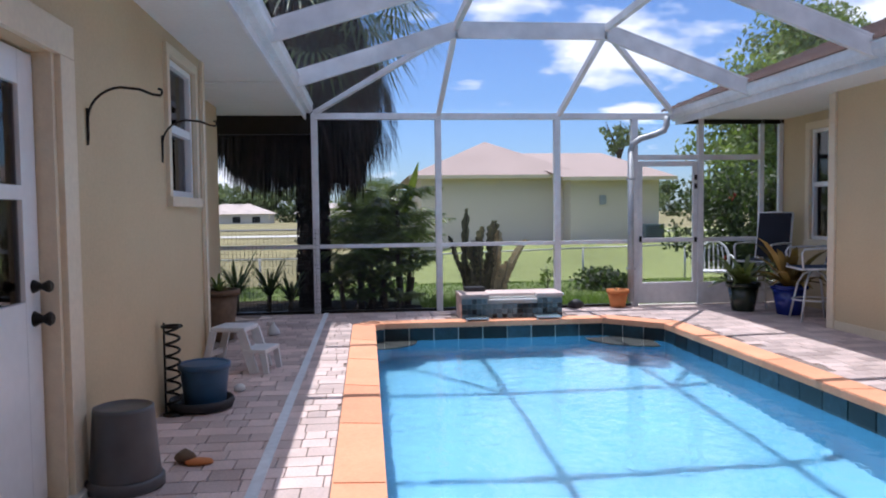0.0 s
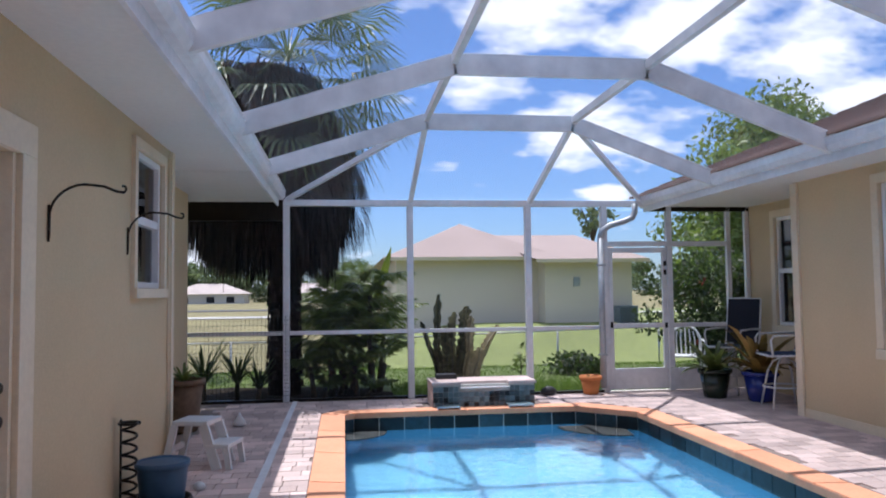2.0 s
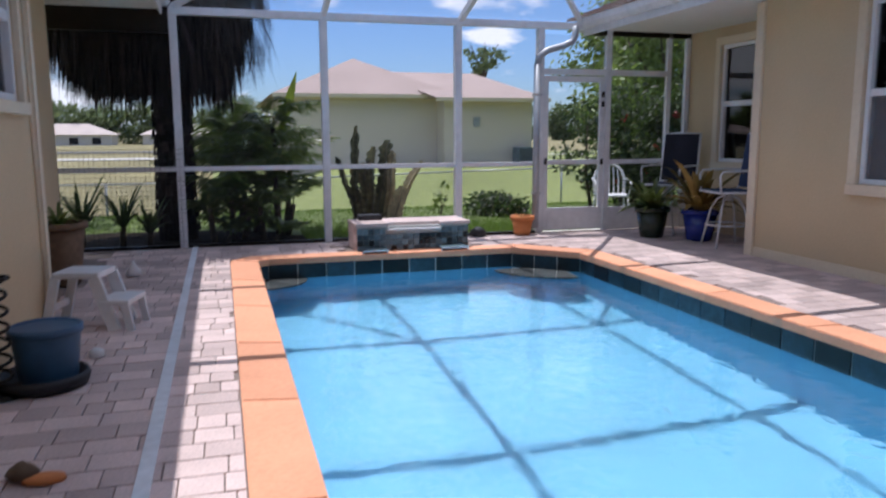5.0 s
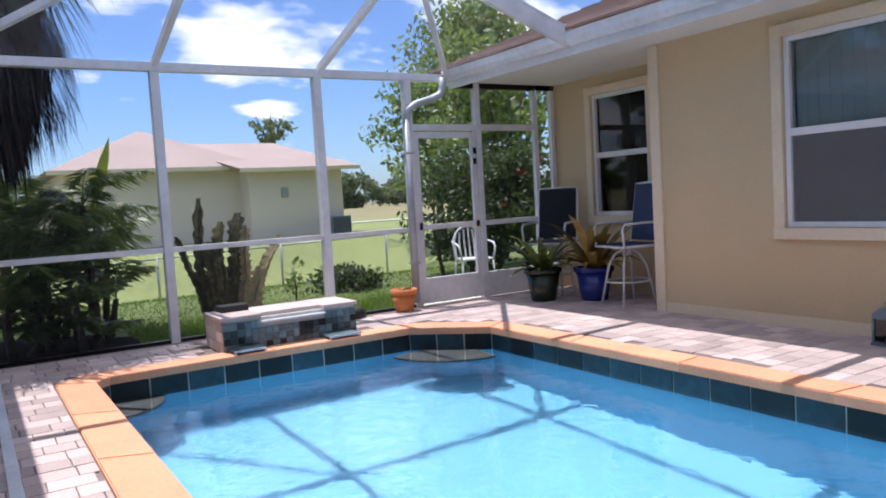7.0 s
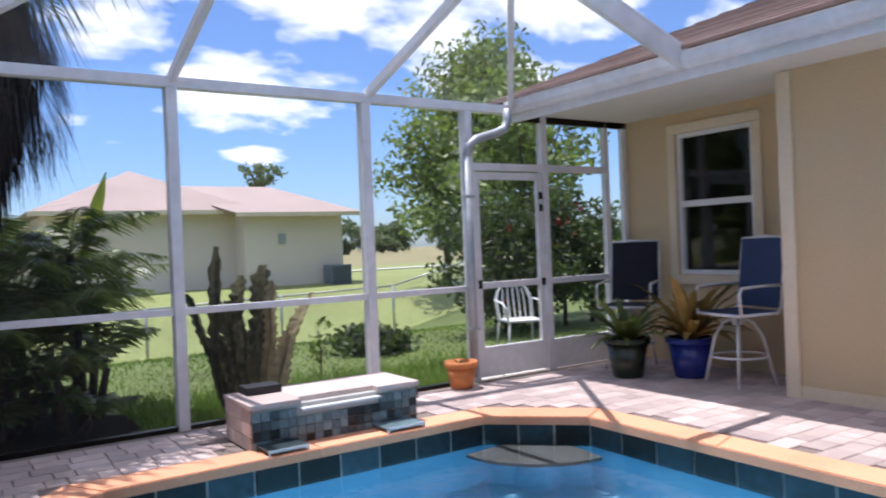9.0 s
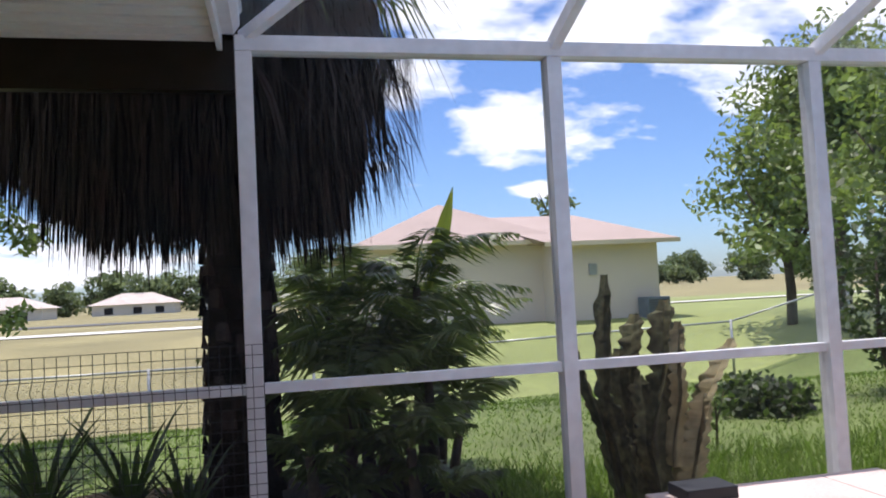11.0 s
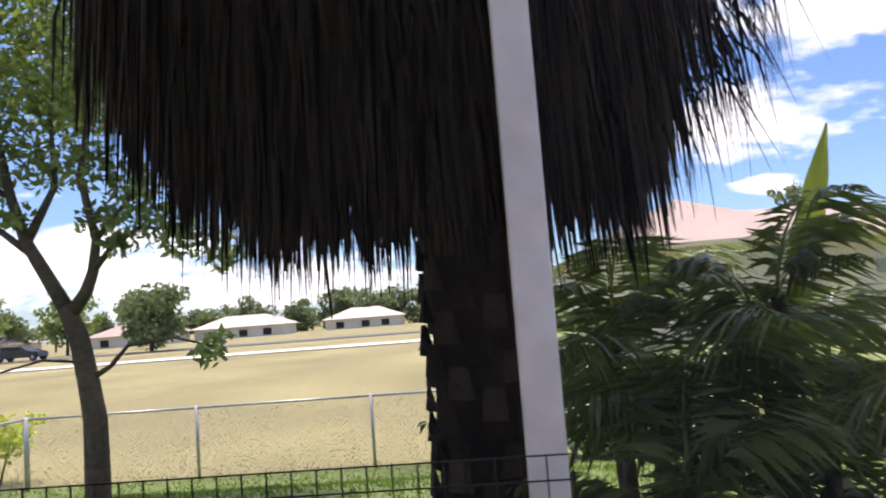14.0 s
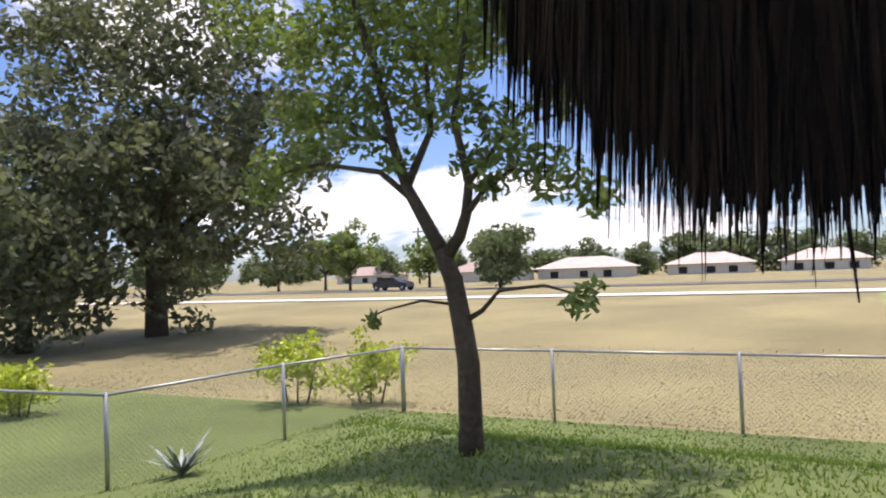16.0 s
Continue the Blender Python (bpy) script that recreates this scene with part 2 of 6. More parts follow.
def nb():
    return bmesh.new()


def boxed(*a, **k):
    return box(nb(), *a, **k)


def bar(bm, a, b, w, h, up=(0, 0, 1)):
    """A square bar from a to b: w across, h along up."""
    a, b, up = Vector(a), Vector(b), Vector(up)
    d = (b - a).normalized()
    s = d.cross(up).normalized()
    u = s.cross(d).normalized()
    vs = [bm.verts.new(q + s * (i * w / 2) + u * (j * h / 2)) for q in (a, b) for i, j in ((-1, -1), (1, -1), (1, 1), (-1, 1))]
    for f in ((3, 2, 1, 0), (4, 5, 6, 7), (0, 1, 5, 4), (1, 2, 6, 5), (2, 3, 7, 6), (3, 0, 4, 7)):
        bm.faces.new([vs[i] for i in f])
    return bm


def tube(bm, pts, r, n=8, cap=True):
    """A round tube along points; r: one radius or one a point."""
    pts = [Vector(p) for p in pts]
    rs = r if isinstance(r, (list, tuple)) else [r] * len(pts)
    rings, side = [], None
    for i, p in enumerate(pts):
        d = (pts[min(i + 1, len(pts) - 1)] - pts[max(i - 1, 0)]).normalized()
        if side is None:
            side = d.orthogonal().normalized()
        side = (side - d * side.dot(d)).normalized()
        o = d.cross(side)
        rings.append([bm.verts.new(p + (side * math.cos(q) + o * math.sin(q)) * rs[i]) for q in (2 * math.pi * k / n for k in range(n))])
    for a, b in zip(rings, rings[1:]):
        for k in range(n):
            bm.faces.new((a[k], a[(k + 1) % n], b[(k + 1) % n], b[k])).smooth = True
    if cap:
        bm.faces.new(rings[0][::-1]); bm.faces.new(rings[-1])
    return bm


def lathe(bm, profile, at=(0, 0, 0), n=24, squash=1.0):
    """A turned shape from (radius, height) points."""
    at = Vector(at)
    rings = [[bm.verts.new(at + Vector((r * math.cos(q), r * squash * math.sin(q), z))) for q in (2 * math.pi * k / n for k in range(n))] for r, z in profile]
    for a, b in zip(rings, rings[1:]):
        for k in range(n):
            bm.faces.new((a[k], a[(k + 1) % n], b[(k + 1) % n], b[k])).smooth = True
    bm.faces.new(rings[0][::-1])
    bm.faces.new(rings[-1])
    return bm


def prism(bm, outline, z0, z1):
    """An upright slab over a plan outline."""
    lo = [bm.verts.new((x, y, z0)) for x, y in outline]
    hi = [bm.verts.new((x, y, z1)) for x, y in outline]
    n = len(outline)
    bm.faces.new(lo[::-1]); bm.faces.new(hi)
    for k in range(n):
        bm.faces.new((lo[k], lo[(k + 1) % n], hi[(k + 1) % n], hi[k]))
    return bm


def mesh_of(name, bm, mat):
    me = bpy.data.meshes.new(name)
    bmesh.ops.recalc_face_normals(bm, faces=bm.faces[:])
    bm.to_mesh(me)
    bm.free()
    me.materials.append(mat)
    return me


def part(name, bm, mat, parent=None, label=""):
    ob = new(name, mesh_of(name, bm, mat))
    if parent is not None:
        ob.parent = parent
        ob.matrix_parent_inverse = Matrix.Identity(4)
    if label:
        ob["label"] = label
    return ob


def thing(name, label, category, at=(0, 0, 0), turn=0, group="", kind=""):
    e = new(name)
    e.empty_display_size = 0.1
    e.matrix_basis = pose(*at, 0, 0, turn)
    return tagged(e, label, category, group, kind)


def solid(name, bm, mat, label, category, group="", kind=""):
    return tagged(part(name, bm, mat), label, category, group, kind)


def structure(name, bm, mat, label, category):
    return solid(name, bm, mat, label, category, kind="structure")


def smooth_step(v):
    v = min(max(v, 0.0), 1.0)
    return v * v * (3 - 2 * v)


# ---- plan ----
LEFT_WALL, RIGHT_WALL, NOOK_WALL = -0.69, 5.58, 6.36
SCREEN_Y = 9.92
LEFT_EAVE, RIGHT_EAVE = -0.02, 4.78
BACK_Y = -3.2
PX0, PX1, PY0, PY1 = 0.71, 3.98, 2.25, 8.70      # inner edge of the pool
WATER_Z = -0.185
COPE = 0.235


def ground_z(x, y):
    """Height of the lawn: level by the cage, falling to the fence line, rising again to the road."""
    if y < 10.2:
        return -0.12
    left = smooth_step((15.0 - x) / 6.0)
    far_left = smooth_step((-x - 2.6) / 7.0) * smooth_step((y - 9.5) / 6.0)
    dip = -1.04 * max(smooth_step((y - 14.3) / 6.7) * left, far_left)
    rise = smooth_step((y - 24) / 30.0)
    dip *= 1 - smooth_step((x - 0.5) / 3.5) * smooth_step((y - 21.6) / 5.0)
    z = -0.12 + dip * (1 - 0.75 * rise)
    house = smooth_step((x - 1.0) / 5.0) * smooth_step((y - 16) / 9.0) * (1 - smooth_step((y - 40) / 20))
    return z + 0.27 * house


# ---- ground ----
def grid_sheet(xs, ys, height):
    bm = nb()
    v = [[bm.verts.new((x, y, height(x, y))) for x in xs] for y in ys]
    for j in range(len(ys) - 1):
        for i in range(len(xs) - 1):
            bm.faces.new((v[j][i], v[j][i + 1], v[j + 1][i + 1], v[j + 1][i])).smooth = True
    return bm


xs = [-600, -300, -150, -90, -60, -45] + [-36 + 1.5 * k for k in range(45)] + [34, 40, 60, 90, 150, 300, 600]
ys_lawn = [10.0 + 0.75 * k for k in range(16)]
ys_field = [21.25 + 2.0 * k for k in range(18)]
ys_far = [ys_field[-1] + d for d in (0, 8, 20, 40, 80, 200, 500, 1200)]
lawn = structure("ground_lawn", grid_sheet(xs, ys_lawn, ground_z), GRASS_SOIL, "green mown lawn behind the pool cage", "lawn")
# ragged dark sheet on the lawn: the palms' shade painted as ground
shade_rng = random.Random(6)
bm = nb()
bm.faces.new([bm.verts.new((-0.75 + (2.3 + shade_rng.uniform(-0.18, 0.18)) * math.cos(q), max(10.07, 11.1 + (1.25 + shade_rng.uniform(-0.15, 0.15)) * math.sin(q)), -0.107)) for q in (k * math.pi / 22 for k in range(44))])
structure("ground_bed", bm, PALM_SHADE, "dark ground sheet painted as the shade under the palms", "planting bed")
side = next(k for k, x in enumerate(xs) if x > -0.7)
structure("ground_neighbour", grid_sheet(xs[side:], ys_field, ground_z), OLIVE_SOIL, "olive green lawn round the neighbour's house", "lawn")
field = structure("ground_field", grid_sheet(xs[:side + 1], ys_field, ground_z), DRY_SOIL, "wide sunburnt yellow grass field", "field")
far_ground = structure("ground_far", grid_sheet(xs, ys_far, lambda x, y: ground_z(x, min(y, 57)) + 0.002), DRY_SOIL, "far dry grass", "field")
near_ground = structure("ground_near", grid_sheet([-600, -60, -10, -1.6], [-600, -60, -4, 10.0], lambda x, y: -0.12), GRASS_SOIL, "lawn beside the house", "lawn")
near_ground_b = structure("ground_side", grid_sheet([7.6, 12, 60, 600], [-600, -60, -4, 10.0], lambda x, y: -0.12), GRASS_SOIL, "lawn beside the far wing", "lawn")
structure("pavement", grid_sheet([-300, -60, 0, 60, 300], [54.0, 58.0], lambda x, y: ground_z(0, y) + 0.06), CONCRETE, "pale concrete sidewalk beside the road", "sidewalk")
structure("road", grid_sheet([-300, -60, 0, 60, 300], [76, 83], lambda x, y: -0.33), ASPHALT, "grey asphalt road across the field", "road")

# ---- deck slab with the pool cut out ----
CH = 0.55      # chamfer of the pool's corners


def pool_outline(off=0.0):
    """The pool's inner edge, three corners cut off and one rounded; off: metres outwards."""
    c = CH + off * 0.41
    x0, x1, y0, y1 = PX0 - off, PX1 + off, PY0 - off, PY1 + off
    cs, cn = 0.12 + off * 0.41, 0.26 + off
    turn = [(x0 + cn - cn * math.cos(q), y0 + cn - cn * math.sin(q)) for q in (radians(18 * k) for k in (1, 2, 3, 4))]
    return [(x0 + cn, y0), (x1 - c, y0), (x1, y0 + c), (x1, y1 - c), (x1 - c, y1), (x0 + cs, y1), (x0, y1 - cs), (x0, y0 + cn)] + turn


def ring_sheet(inner, outer, z):
    """A flat sheet between two outlines of as many points."""
    bm = nb()
    a = [bm.verts.new((x, y, z)) for x, y in inner]
    b = [bm.verts.new((x, y, z)) for x, y in outer]
    n = len(inner)
    for k in range(n):
        bm.faces.new((a[k], a[(k + 1) % n], b[(k + 1) % n], b[k]))
    return bm


X0D, X1D, Y0D, Y1D = -1.6, 7.6, BACK_Y, 10.0
outer = [(X0D, Y0D), (X1D, Y0D), (X1D, 4.0), (X1D, 8.0), (X1D, Y1D), (X0D, Y1D), (X0D, 8.0), (X0D, 3.0), (X0D, 1.5), (X0D, 0.0), (X0D, -1.5), (X0D, -2.6)]
deck = structure("floor_deck", ring_sheet(pool_outline(0.02), outer, -0.012), SAND, "brick paver pool deck with sandy joints", "deck")
edge_bm = nb()
box(edge_bm, X0D, X1D, 9.985, 10.06, -0.35, -0.01)
structure("trim_deck_edge", edge_bm, CONCRETE, "concrete edge of the pool deck", "edge")

# ---- pool shell ----
DEPTH = -1.15
po = pool_outline(0.0)
bm = nb()
lo = [bm.verts.new((x, y, DEPTH)) for x, y in po]
hi = [bm.verts.new((x, y, -0.05)) for x, y in po]
bm.faces.new(lo)
SIDES = len(po)
for k in range(SIDES):
    bm.faces.new((lo[k], lo[(k + 1) % SIDES], hi[(k + 1) % SIDES], hi[k]))
pool = structure("pool_basin", bm, POOL, "pale blue plastered swimming pool basin", "pool")
bm = nb()
bm.faces.new([bm.verts.new((x, y, WATER_Z)) for x, y in po])
water = structure("water", bm, WATER, "clear rippled blue pool water", "water")
if water.data.polygons[0].normal.z < 0:
    water.data.flip_normals()
water.visible_shadow = False
for cx, cy, a0, nm in ((PX1 - 0.16, PY1 - 0.16, 180, "pool_bench"), (PX0 + 0.04, PY1 - 0.04, 270, "pool_bench")):
    r = 0.66 if a0 == 180 else 0.46
    ol = [(cx + 0.1 * (1 if a0 == 180 else -1), cy + 0.1)] + [(cx + r * math.cos(radians(a0 + q * 9)), cy + r * math.sin(radians(a0 + q * 9))) for q in range(11)]
    b = solid(nm, prism(nb(), ol, WATER_Z - 0.11, WATER_Z - 0.04), BENCH, "grey rounded corner seat just under the water", "pool seat")
    foot = [(cx + (x - cx) * 0.35, cy + (y - cy) * 0.35) for x, y in ol]
    part("seat_base", prism(nb(), foot, DEPTH, WATER_Z - 0.112), POOL, b, "blue plastered seat base")

# ---- house, near wing ----


def wall_with_holes(axis, at, thick, u0, u1, z0, z1, holes):
    """A wall on x = at (axis 'x') or y = at, from u0 to u1, with openings (u0, u1, z0, z1). thick: signed, away from the room."""
    bm = nb()
    us = sorted({u0, u1, *[h[0] for h in holes], *[h[1] for h in holes]})
    for a, b in zip(us, us[1:]):
        mid = (a + b) / 2
        cuts = sorted((h[2], h[3]) for h in holes if h[0] < mid < h[1])
        z = z0
        for c0, c1 in cuts + [(z1, z1)]:
            if c0 > z:
                if axis == "x":
                    box(bm, *sorted((at, at + thick)), a, b, z, c0)
                else:
                    box(bm, a, b, *sorted((at, at + thick)), z, c0)
            z = c1
    return bm


DOOR = (2.55, 3.45, 0.04, 2.0)
LWIN = (5.36, 6.14, 1.42, 2.39)
structure("wall_west", wall_with_holes("x", LEFT_WALL, -0.2, BACK_Y, 6.5, -0.1, 2.56, [DOOR, LWIN]), STUCCO, "tan stucco house wall beside the pool", "wall")
structure("wall_west_end", boxed(-1.28, -1.08, 6.5, 9.15, -0.1, 2.56), STUCCO, "tan stucco recessed end of the house wall", "wall")
structure("trim_corner", boxed(LEFT_WALL - 0.05, LEFT_WALL + 0.025, 6.42, 6.503, -0.02, 2.55, bevel=0.006), STUCCO_TRIM, "pale raised corner band", "trim")
structure("wall_west_return", boxed(-1.28, LEFT_WALL - 0.201, 6.3, 6.499, -0.1, 2.56), STUCCO, "tan stucco return of the wall", "wall")
structure("ceiling_soffit_west", boxed(-3.2, LEFT_EAVE - 0.11, BACK_Y, 10.0, 2.56, 2.60), SOFFIT, "cream painted soffit under the eave", "soffit")
structure("wall_west_back", boxed(-4.5, -1.281, 8.95, 9.15, -0.1, 2.56), STUCCO, "tan stucco house wall", "wall")
structure("wall_south", boxed(LEFT_WALL, 7.2, BACK_Y - 0.2, BACK_Y, -0.1, 2.56), STUCCO, "tan stucco house wall behind the deck", "wall")
# unseen slab, added to hold sky light off the near deck and wall
structure("ceiling_lanai", boxed(LEFT_EAVE - 0.1, RIGHT_EAVE + 0.09, BACK_Y, 0.9, 2.72, 2.78), SOFFIT, "unseen cream ceiling added to shade the near end of the deck", "ceiling")
# far wing
NEARWIN = (5.34, 6.26, 0.80, 2.31)
structure("wall_east", wall_with_holes("x", RIGHT_WALL, 0.2, BACK_Y, 7.60, -0.1, 2.50, [NEARWIN]), STUCCO, "tan stucco wall of the far wing", "wall")
structure("wall_east_return", boxed(RIGHT_WALL + 0.2, NOOK_WALL, 7.40, 7.60, -0.1, 2.50), STUCCO, "tan stucco return wall of the nook", "wall")
NOOKWIN = (8.37, 9.24, 0.88, 2.29)
structure("wall_nook", wall_with_holes("x", NOOK_WALL, 0.2, 7.36, 10.0, -0.1, 2.50, [NOOKWIN]), STUCCO, "tan stucco wall of the shaded nook", "wall")
structure("trim_corner_east", boxed(RIGHT_WALL - 0.025, RIGHT_WALL + 0.07, 7.51, 7.625, -0.02, 2.49, bevel=0.006), STUCCO_TRIM, "pale raised corner band", "trim")
structure("ceiling_soffit_east", boxed(RIGHT_EAVE + 0.10, 8.2, BACK_Y, 10.15, 2.50, 2.54), SOFFIT, "cream painted soffit of the far wing", "soffit")
structure("trim_east_base", boxed(RIGHT_WALL - 0.012, RIGHT_WALL - 0.001, BACK_Y, 7.51, -0.02, 0.09), STUCCO_TRIM, "pale painted base of the wall", "trim")


# ---- roofs ----
def shingle_roof(name, eave, along, rise_dir, width, slope, label, y0, y1, hip=True):
    """Sloping courses from an eave line on x = eave, going rise_dir; the far end is hipped."""
    roof = thing(name, label, "roof", kind="structure")
    rows = int(width / 0.16)
    for k in range(rows):
        d0, d1 = k * 0.16, (k + 1) * 0.16 + 0.03
        xa, xb = eave + rise_dir * d0, eave + rise_dir * d1
        za, zb = along + d0 * slope, along + d1 * slope
        ye = y1 - (d0 if hip else 0)
        if ye - y0 < 0.5:
            break
        bm = nb()
        for xx, zz, dz in ((xa, za, 0.022), (xb, zb, 0.006)):
            for yy in (y0, ye):
                bm.verts.new((xx, yy, zz + dz)); bm.verts.new((xx, yy, zz - 0.012))
        v = list(bm.verts)
        for f in ((0, 2, 6, 4), (1, 3, 7, 5), (0, 1, 3, 2), (2, 3, 7, 6), (0, 1, 5, 4), (4, 5, 7, 6)):
            bm.faces.new([v[i] for i in f])
        part("shingle", bm, SHINGLE, roof)
    return roof


shingle_roof("roof_east", RIGHT_EAVE + 0.0, 2.66, 1, 4.2, 0.42, "brown shingle roof of the far wing", BACK_Y - 0.4, 10.3)
shingle_roof("roof_west", LEFT_EAVE - 0.06, 2.74, -1, 3.6, 0.38, "brown shingle roof over the near wing", BACK_Y - 0.4, 10.2)
bm = nb()
v = [bm.verts.new(q) for q in ((RIGHT_EAVE, 10.3, 2.66), (9.0, 10.3, 2.66), (9.0, 6.1, 4.42))]
bm.faces.new(v)
structure("roof_east_hip", bm, SHINGLE, "brown shingle hip end of the roof", "roof")
structure("roof_east_back", boxed(8.9, 9.0, BACK_Y - 0.4, 6.1, 2.5, 4.4), STUCCO, "tan upper wall", "wall")


def gutter(name, x, side, y0, y1, z, label):
    """Fascia board and box gutter; side: where the water falls."""
    g = thing(name, label, "gutter", kind="structure")
    part("fascia", boxed(*sorted((x - side * 0.10, x - side * 0.075)), y0, y1, z - 0.08, z + 0.13), WHITE, g)
    bm = nb()
    prof = [(0.0, 0.0), (0.055, 0.0), (0.085, 0.045), (0.085, 0.10), (0.10, 0.115), (0.085, 0.12), (0.074, 0.105), (0.074, 0.05), (0.05, 0.012), (0.0, 0.012)]
    a = [bm.verts.new((x + side * (u - 0.075), y0, z + w)) for u, w in prof]
    b = [bm.verts.new((x + side * (u - 0.075), y1, z + w)) for u, w in prof]
    for k in range(len(prof) - 1):
        bm.faces.new((a[k], a[k + 1], b[k + 1], b[k]))
    bm.faces.new(a); bm.faces.new(b)
    part("trough", bm, WHITE, g)
    return g


gutter("gutter_west", LEFT_EAVE, 1, BACK_Y, 9.86, 2.575, "white box gutter along the near eave")
gutter("gutter_east", RIGHT_EAVE, -1, BACK_Y, 9.98, 2.515, "white box gutter along the far eave")

# ---- pool cage ----
cage = thing("pool_cage", "white aluminium pool cage with insect screens", "pool cage", kind="structure")
POSTS = (0.0, 1.60, 3.19, 4.25)
for x in POSTS:
    part("post", boxed(x - 0.04, x + 0.04, SCREEN_Y - 0.05, SCREEN_Y + 0.05, -0.01, 2.50, bevel=0.004), WHITE, cage)
part("post", boxed(6.02, 6.08, SCREEN_Y - 0.03, SCREEN_Y + 0.03, -0.01, 2.50, bevel=0.004), WHITE, cage)
part("post", boxed(6.295, 6.355, SCREEN_Y - 0.03, SCREEN_Y + 0.03, -0.01, 2.50, bevel=0.004), WHITE, cage)
part("eave_beam", boxed(-0.04, 4.86, SCREEN_Y - 0.052, SCREEN_Y + 0.052, 2.502, 2.58, bevel=0.004), WHITE, cage)
part("header", boxed(-3.0, -0.045, SCREEN_Y - 0.03, SCREEN_Y + 0.03, 2.31, 2.555), BRONZE, cage, "dark header under the soffit")
part("header", boxed(4.864, 6.355, SCREEN_Y - 0.03, SCREEN_Y + 0.03, 2.44, 2.50), BRONZE, cage, "dark header under the soffit")
for a, b in ((-3.0, -0.042), (0.042, 1.558), (1.642, 3.148), (3.232, 4.208)):
    part("chair_rail", boxed(a, b, SCREEN_Y - 0.028, SCREEN_Y + 0.028, 0.835, 0.885, bevel=0.003), WHITE, cage)
    part("sill", boxed(a, b, SCREEN_Y - 0.03, SCREEN_Y + 0.03, -0.012, 0.022), BRONZE, cage, "dark sill plate")
    part("screen", boxed(a, b, SCREEN_Y - 0.001, SCREEN_Y + 0.001, 0.02, 2.50), SCREEN, cage, "fine insect screen")
part("post", boxed(-2.55, -2.49, SCREEN_Y - 0.03, SCREEN_Y + 0.03, -0.01, 2.31), WHITE, cage)
RAFTERS = (0.96, 1.8, 3.85, 5.86, 7.9)
KZ = 3.18
for y in RAFTERS:
    for a, b in (((-0.06, 2.66), (1.61, KZ)), ((1.61, KZ), (3.22, KZ)), ((3.22, KZ), (4.86, 2.58))):
        part("rafter", bar(nb(), (a[0], y, a[1]), (b[0], y, b[1]), 0.05, 0.17), RAFTER, cage, "weathered white rafter beam")
for x in (1.61, 3.22):
    for a, b in zip(RAFTERS, RAFTERS[1:]):
        part("purlin", bar(nb(), (x, a + 0.03, KZ + 0.03), (x, b - 0.03, KZ + 0.03), 0.05, 0.075), RAFTER, cage)
    part("purlin", bar(nb(), (x, SCREEN_Y, 2.56), (x, 7.93, KZ), 0.05, 0.075), WHITE, cage)
part("hip", bar(nb(), (0.0, SCREEN_Y, 2.58), (1.59, 7.93, KZ), 0.05, 0.06), WHITE, cage)
part("hip", bar(nb(), (4.80, SCREEN_Y, 2.58), (3.24, 7.93, KZ), 0.05, 0.06), WHITE, cage)


def sheet(*q):
    bm = nb()
    bm.faces.new([bm.verts.new(p) for p in q])
    return bm


for a, b in zip(RAFTERS, RAFTERS[1:]):
    part("screen", sheet((0.0, a, 2.76), (0.0, b, 2.76), (1.61, b, KZ + 0.07), (1.61, a, KZ + 0.07)), ROOF_SCREEN, cage)
    part("screen", sheet((1.61, a, KZ + 0.07), (1.61, b, KZ + 0.07), (3.22, b, KZ + 0.07), (3.22, a, KZ + 0.07)), ROOF_SCREEN, cage)
    part("screen", sheet((3.22, a, KZ + 0.07), (3.22, b, KZ + 0.07), (4.8, b, 2.66), (4.8, a, 2.66)), ROOF_SCREEN, cage)
part("screen", sheet((0.0, SCREEN_Y, 2.60), (1.61, SCREEN_Y, 2.60), (1.61, 7.93, KZ + 0.03)), ROOF_SCREEN, cage)
part("screen", sheet((1.61, SCREEN_Y, 2.60), (3.22, SCREEN_Y, 2.60), (3.22, 7.93, KZ + 0.03), (1.61, 7.93, KZ + 0.03)), ROOF_SCREEN, cage)
part("screen", sheet((3.22, SCREEN_Y, 2.60), (4.8, SCREEN_Y, 2.60), (3.22, 7.93, KZ + 0.03)), ROOF_SCREEN, cage)
part("screen", sheet((0.0, 7.9, 2.76), (0.0, SCREEN_Y, 2.62), (1.61, 7.9, KZ + 0.05)), ROOF_SCREEN, cage)
part("screen", sheet((4.8, 7.9, 2.66), (4.8, SCREEN_Y, 2.62), (3.22, 7.9, KZ + 0.05)), ROOF_SCREEN, cage)

# screen door and its side light
DX0, DX1 = 4.30, 5.13
sdoor = thing("screen_door", "white aluminium screen door, closed, in the cage wall", "screen door")
for nm, q in (("stile", (DX0, DX0 + 0.06, 0.02, 1.94)), ("stile", (DX1 - 0.06, DX1, 0.02, 1.94)), ("rail", (DX0 + 0.061, DX1 - 0.061, 1.87, 1.94)),
              ("rail", (DX0 + 0.061, DX1 - 0.061, 0.845, 0.905)), ("kick_plate", (DX0 + 0.061, DX1 - 0.061, 0.02, 0.30))):
    part(nm, boxed(q[0], q[1], SCREEN_Y - 0.03, SCREEN_Y + 0.015, q[2], q[3], bevel=0.003), WHITE, sdoor)
part("screen", boxed(DX0 + 0.06, DX1 - 0.06, SCREEN_Y - 0.001, SCREEN_Y + 0.001, 0.3, 1.87), SCREEN, sdoor)
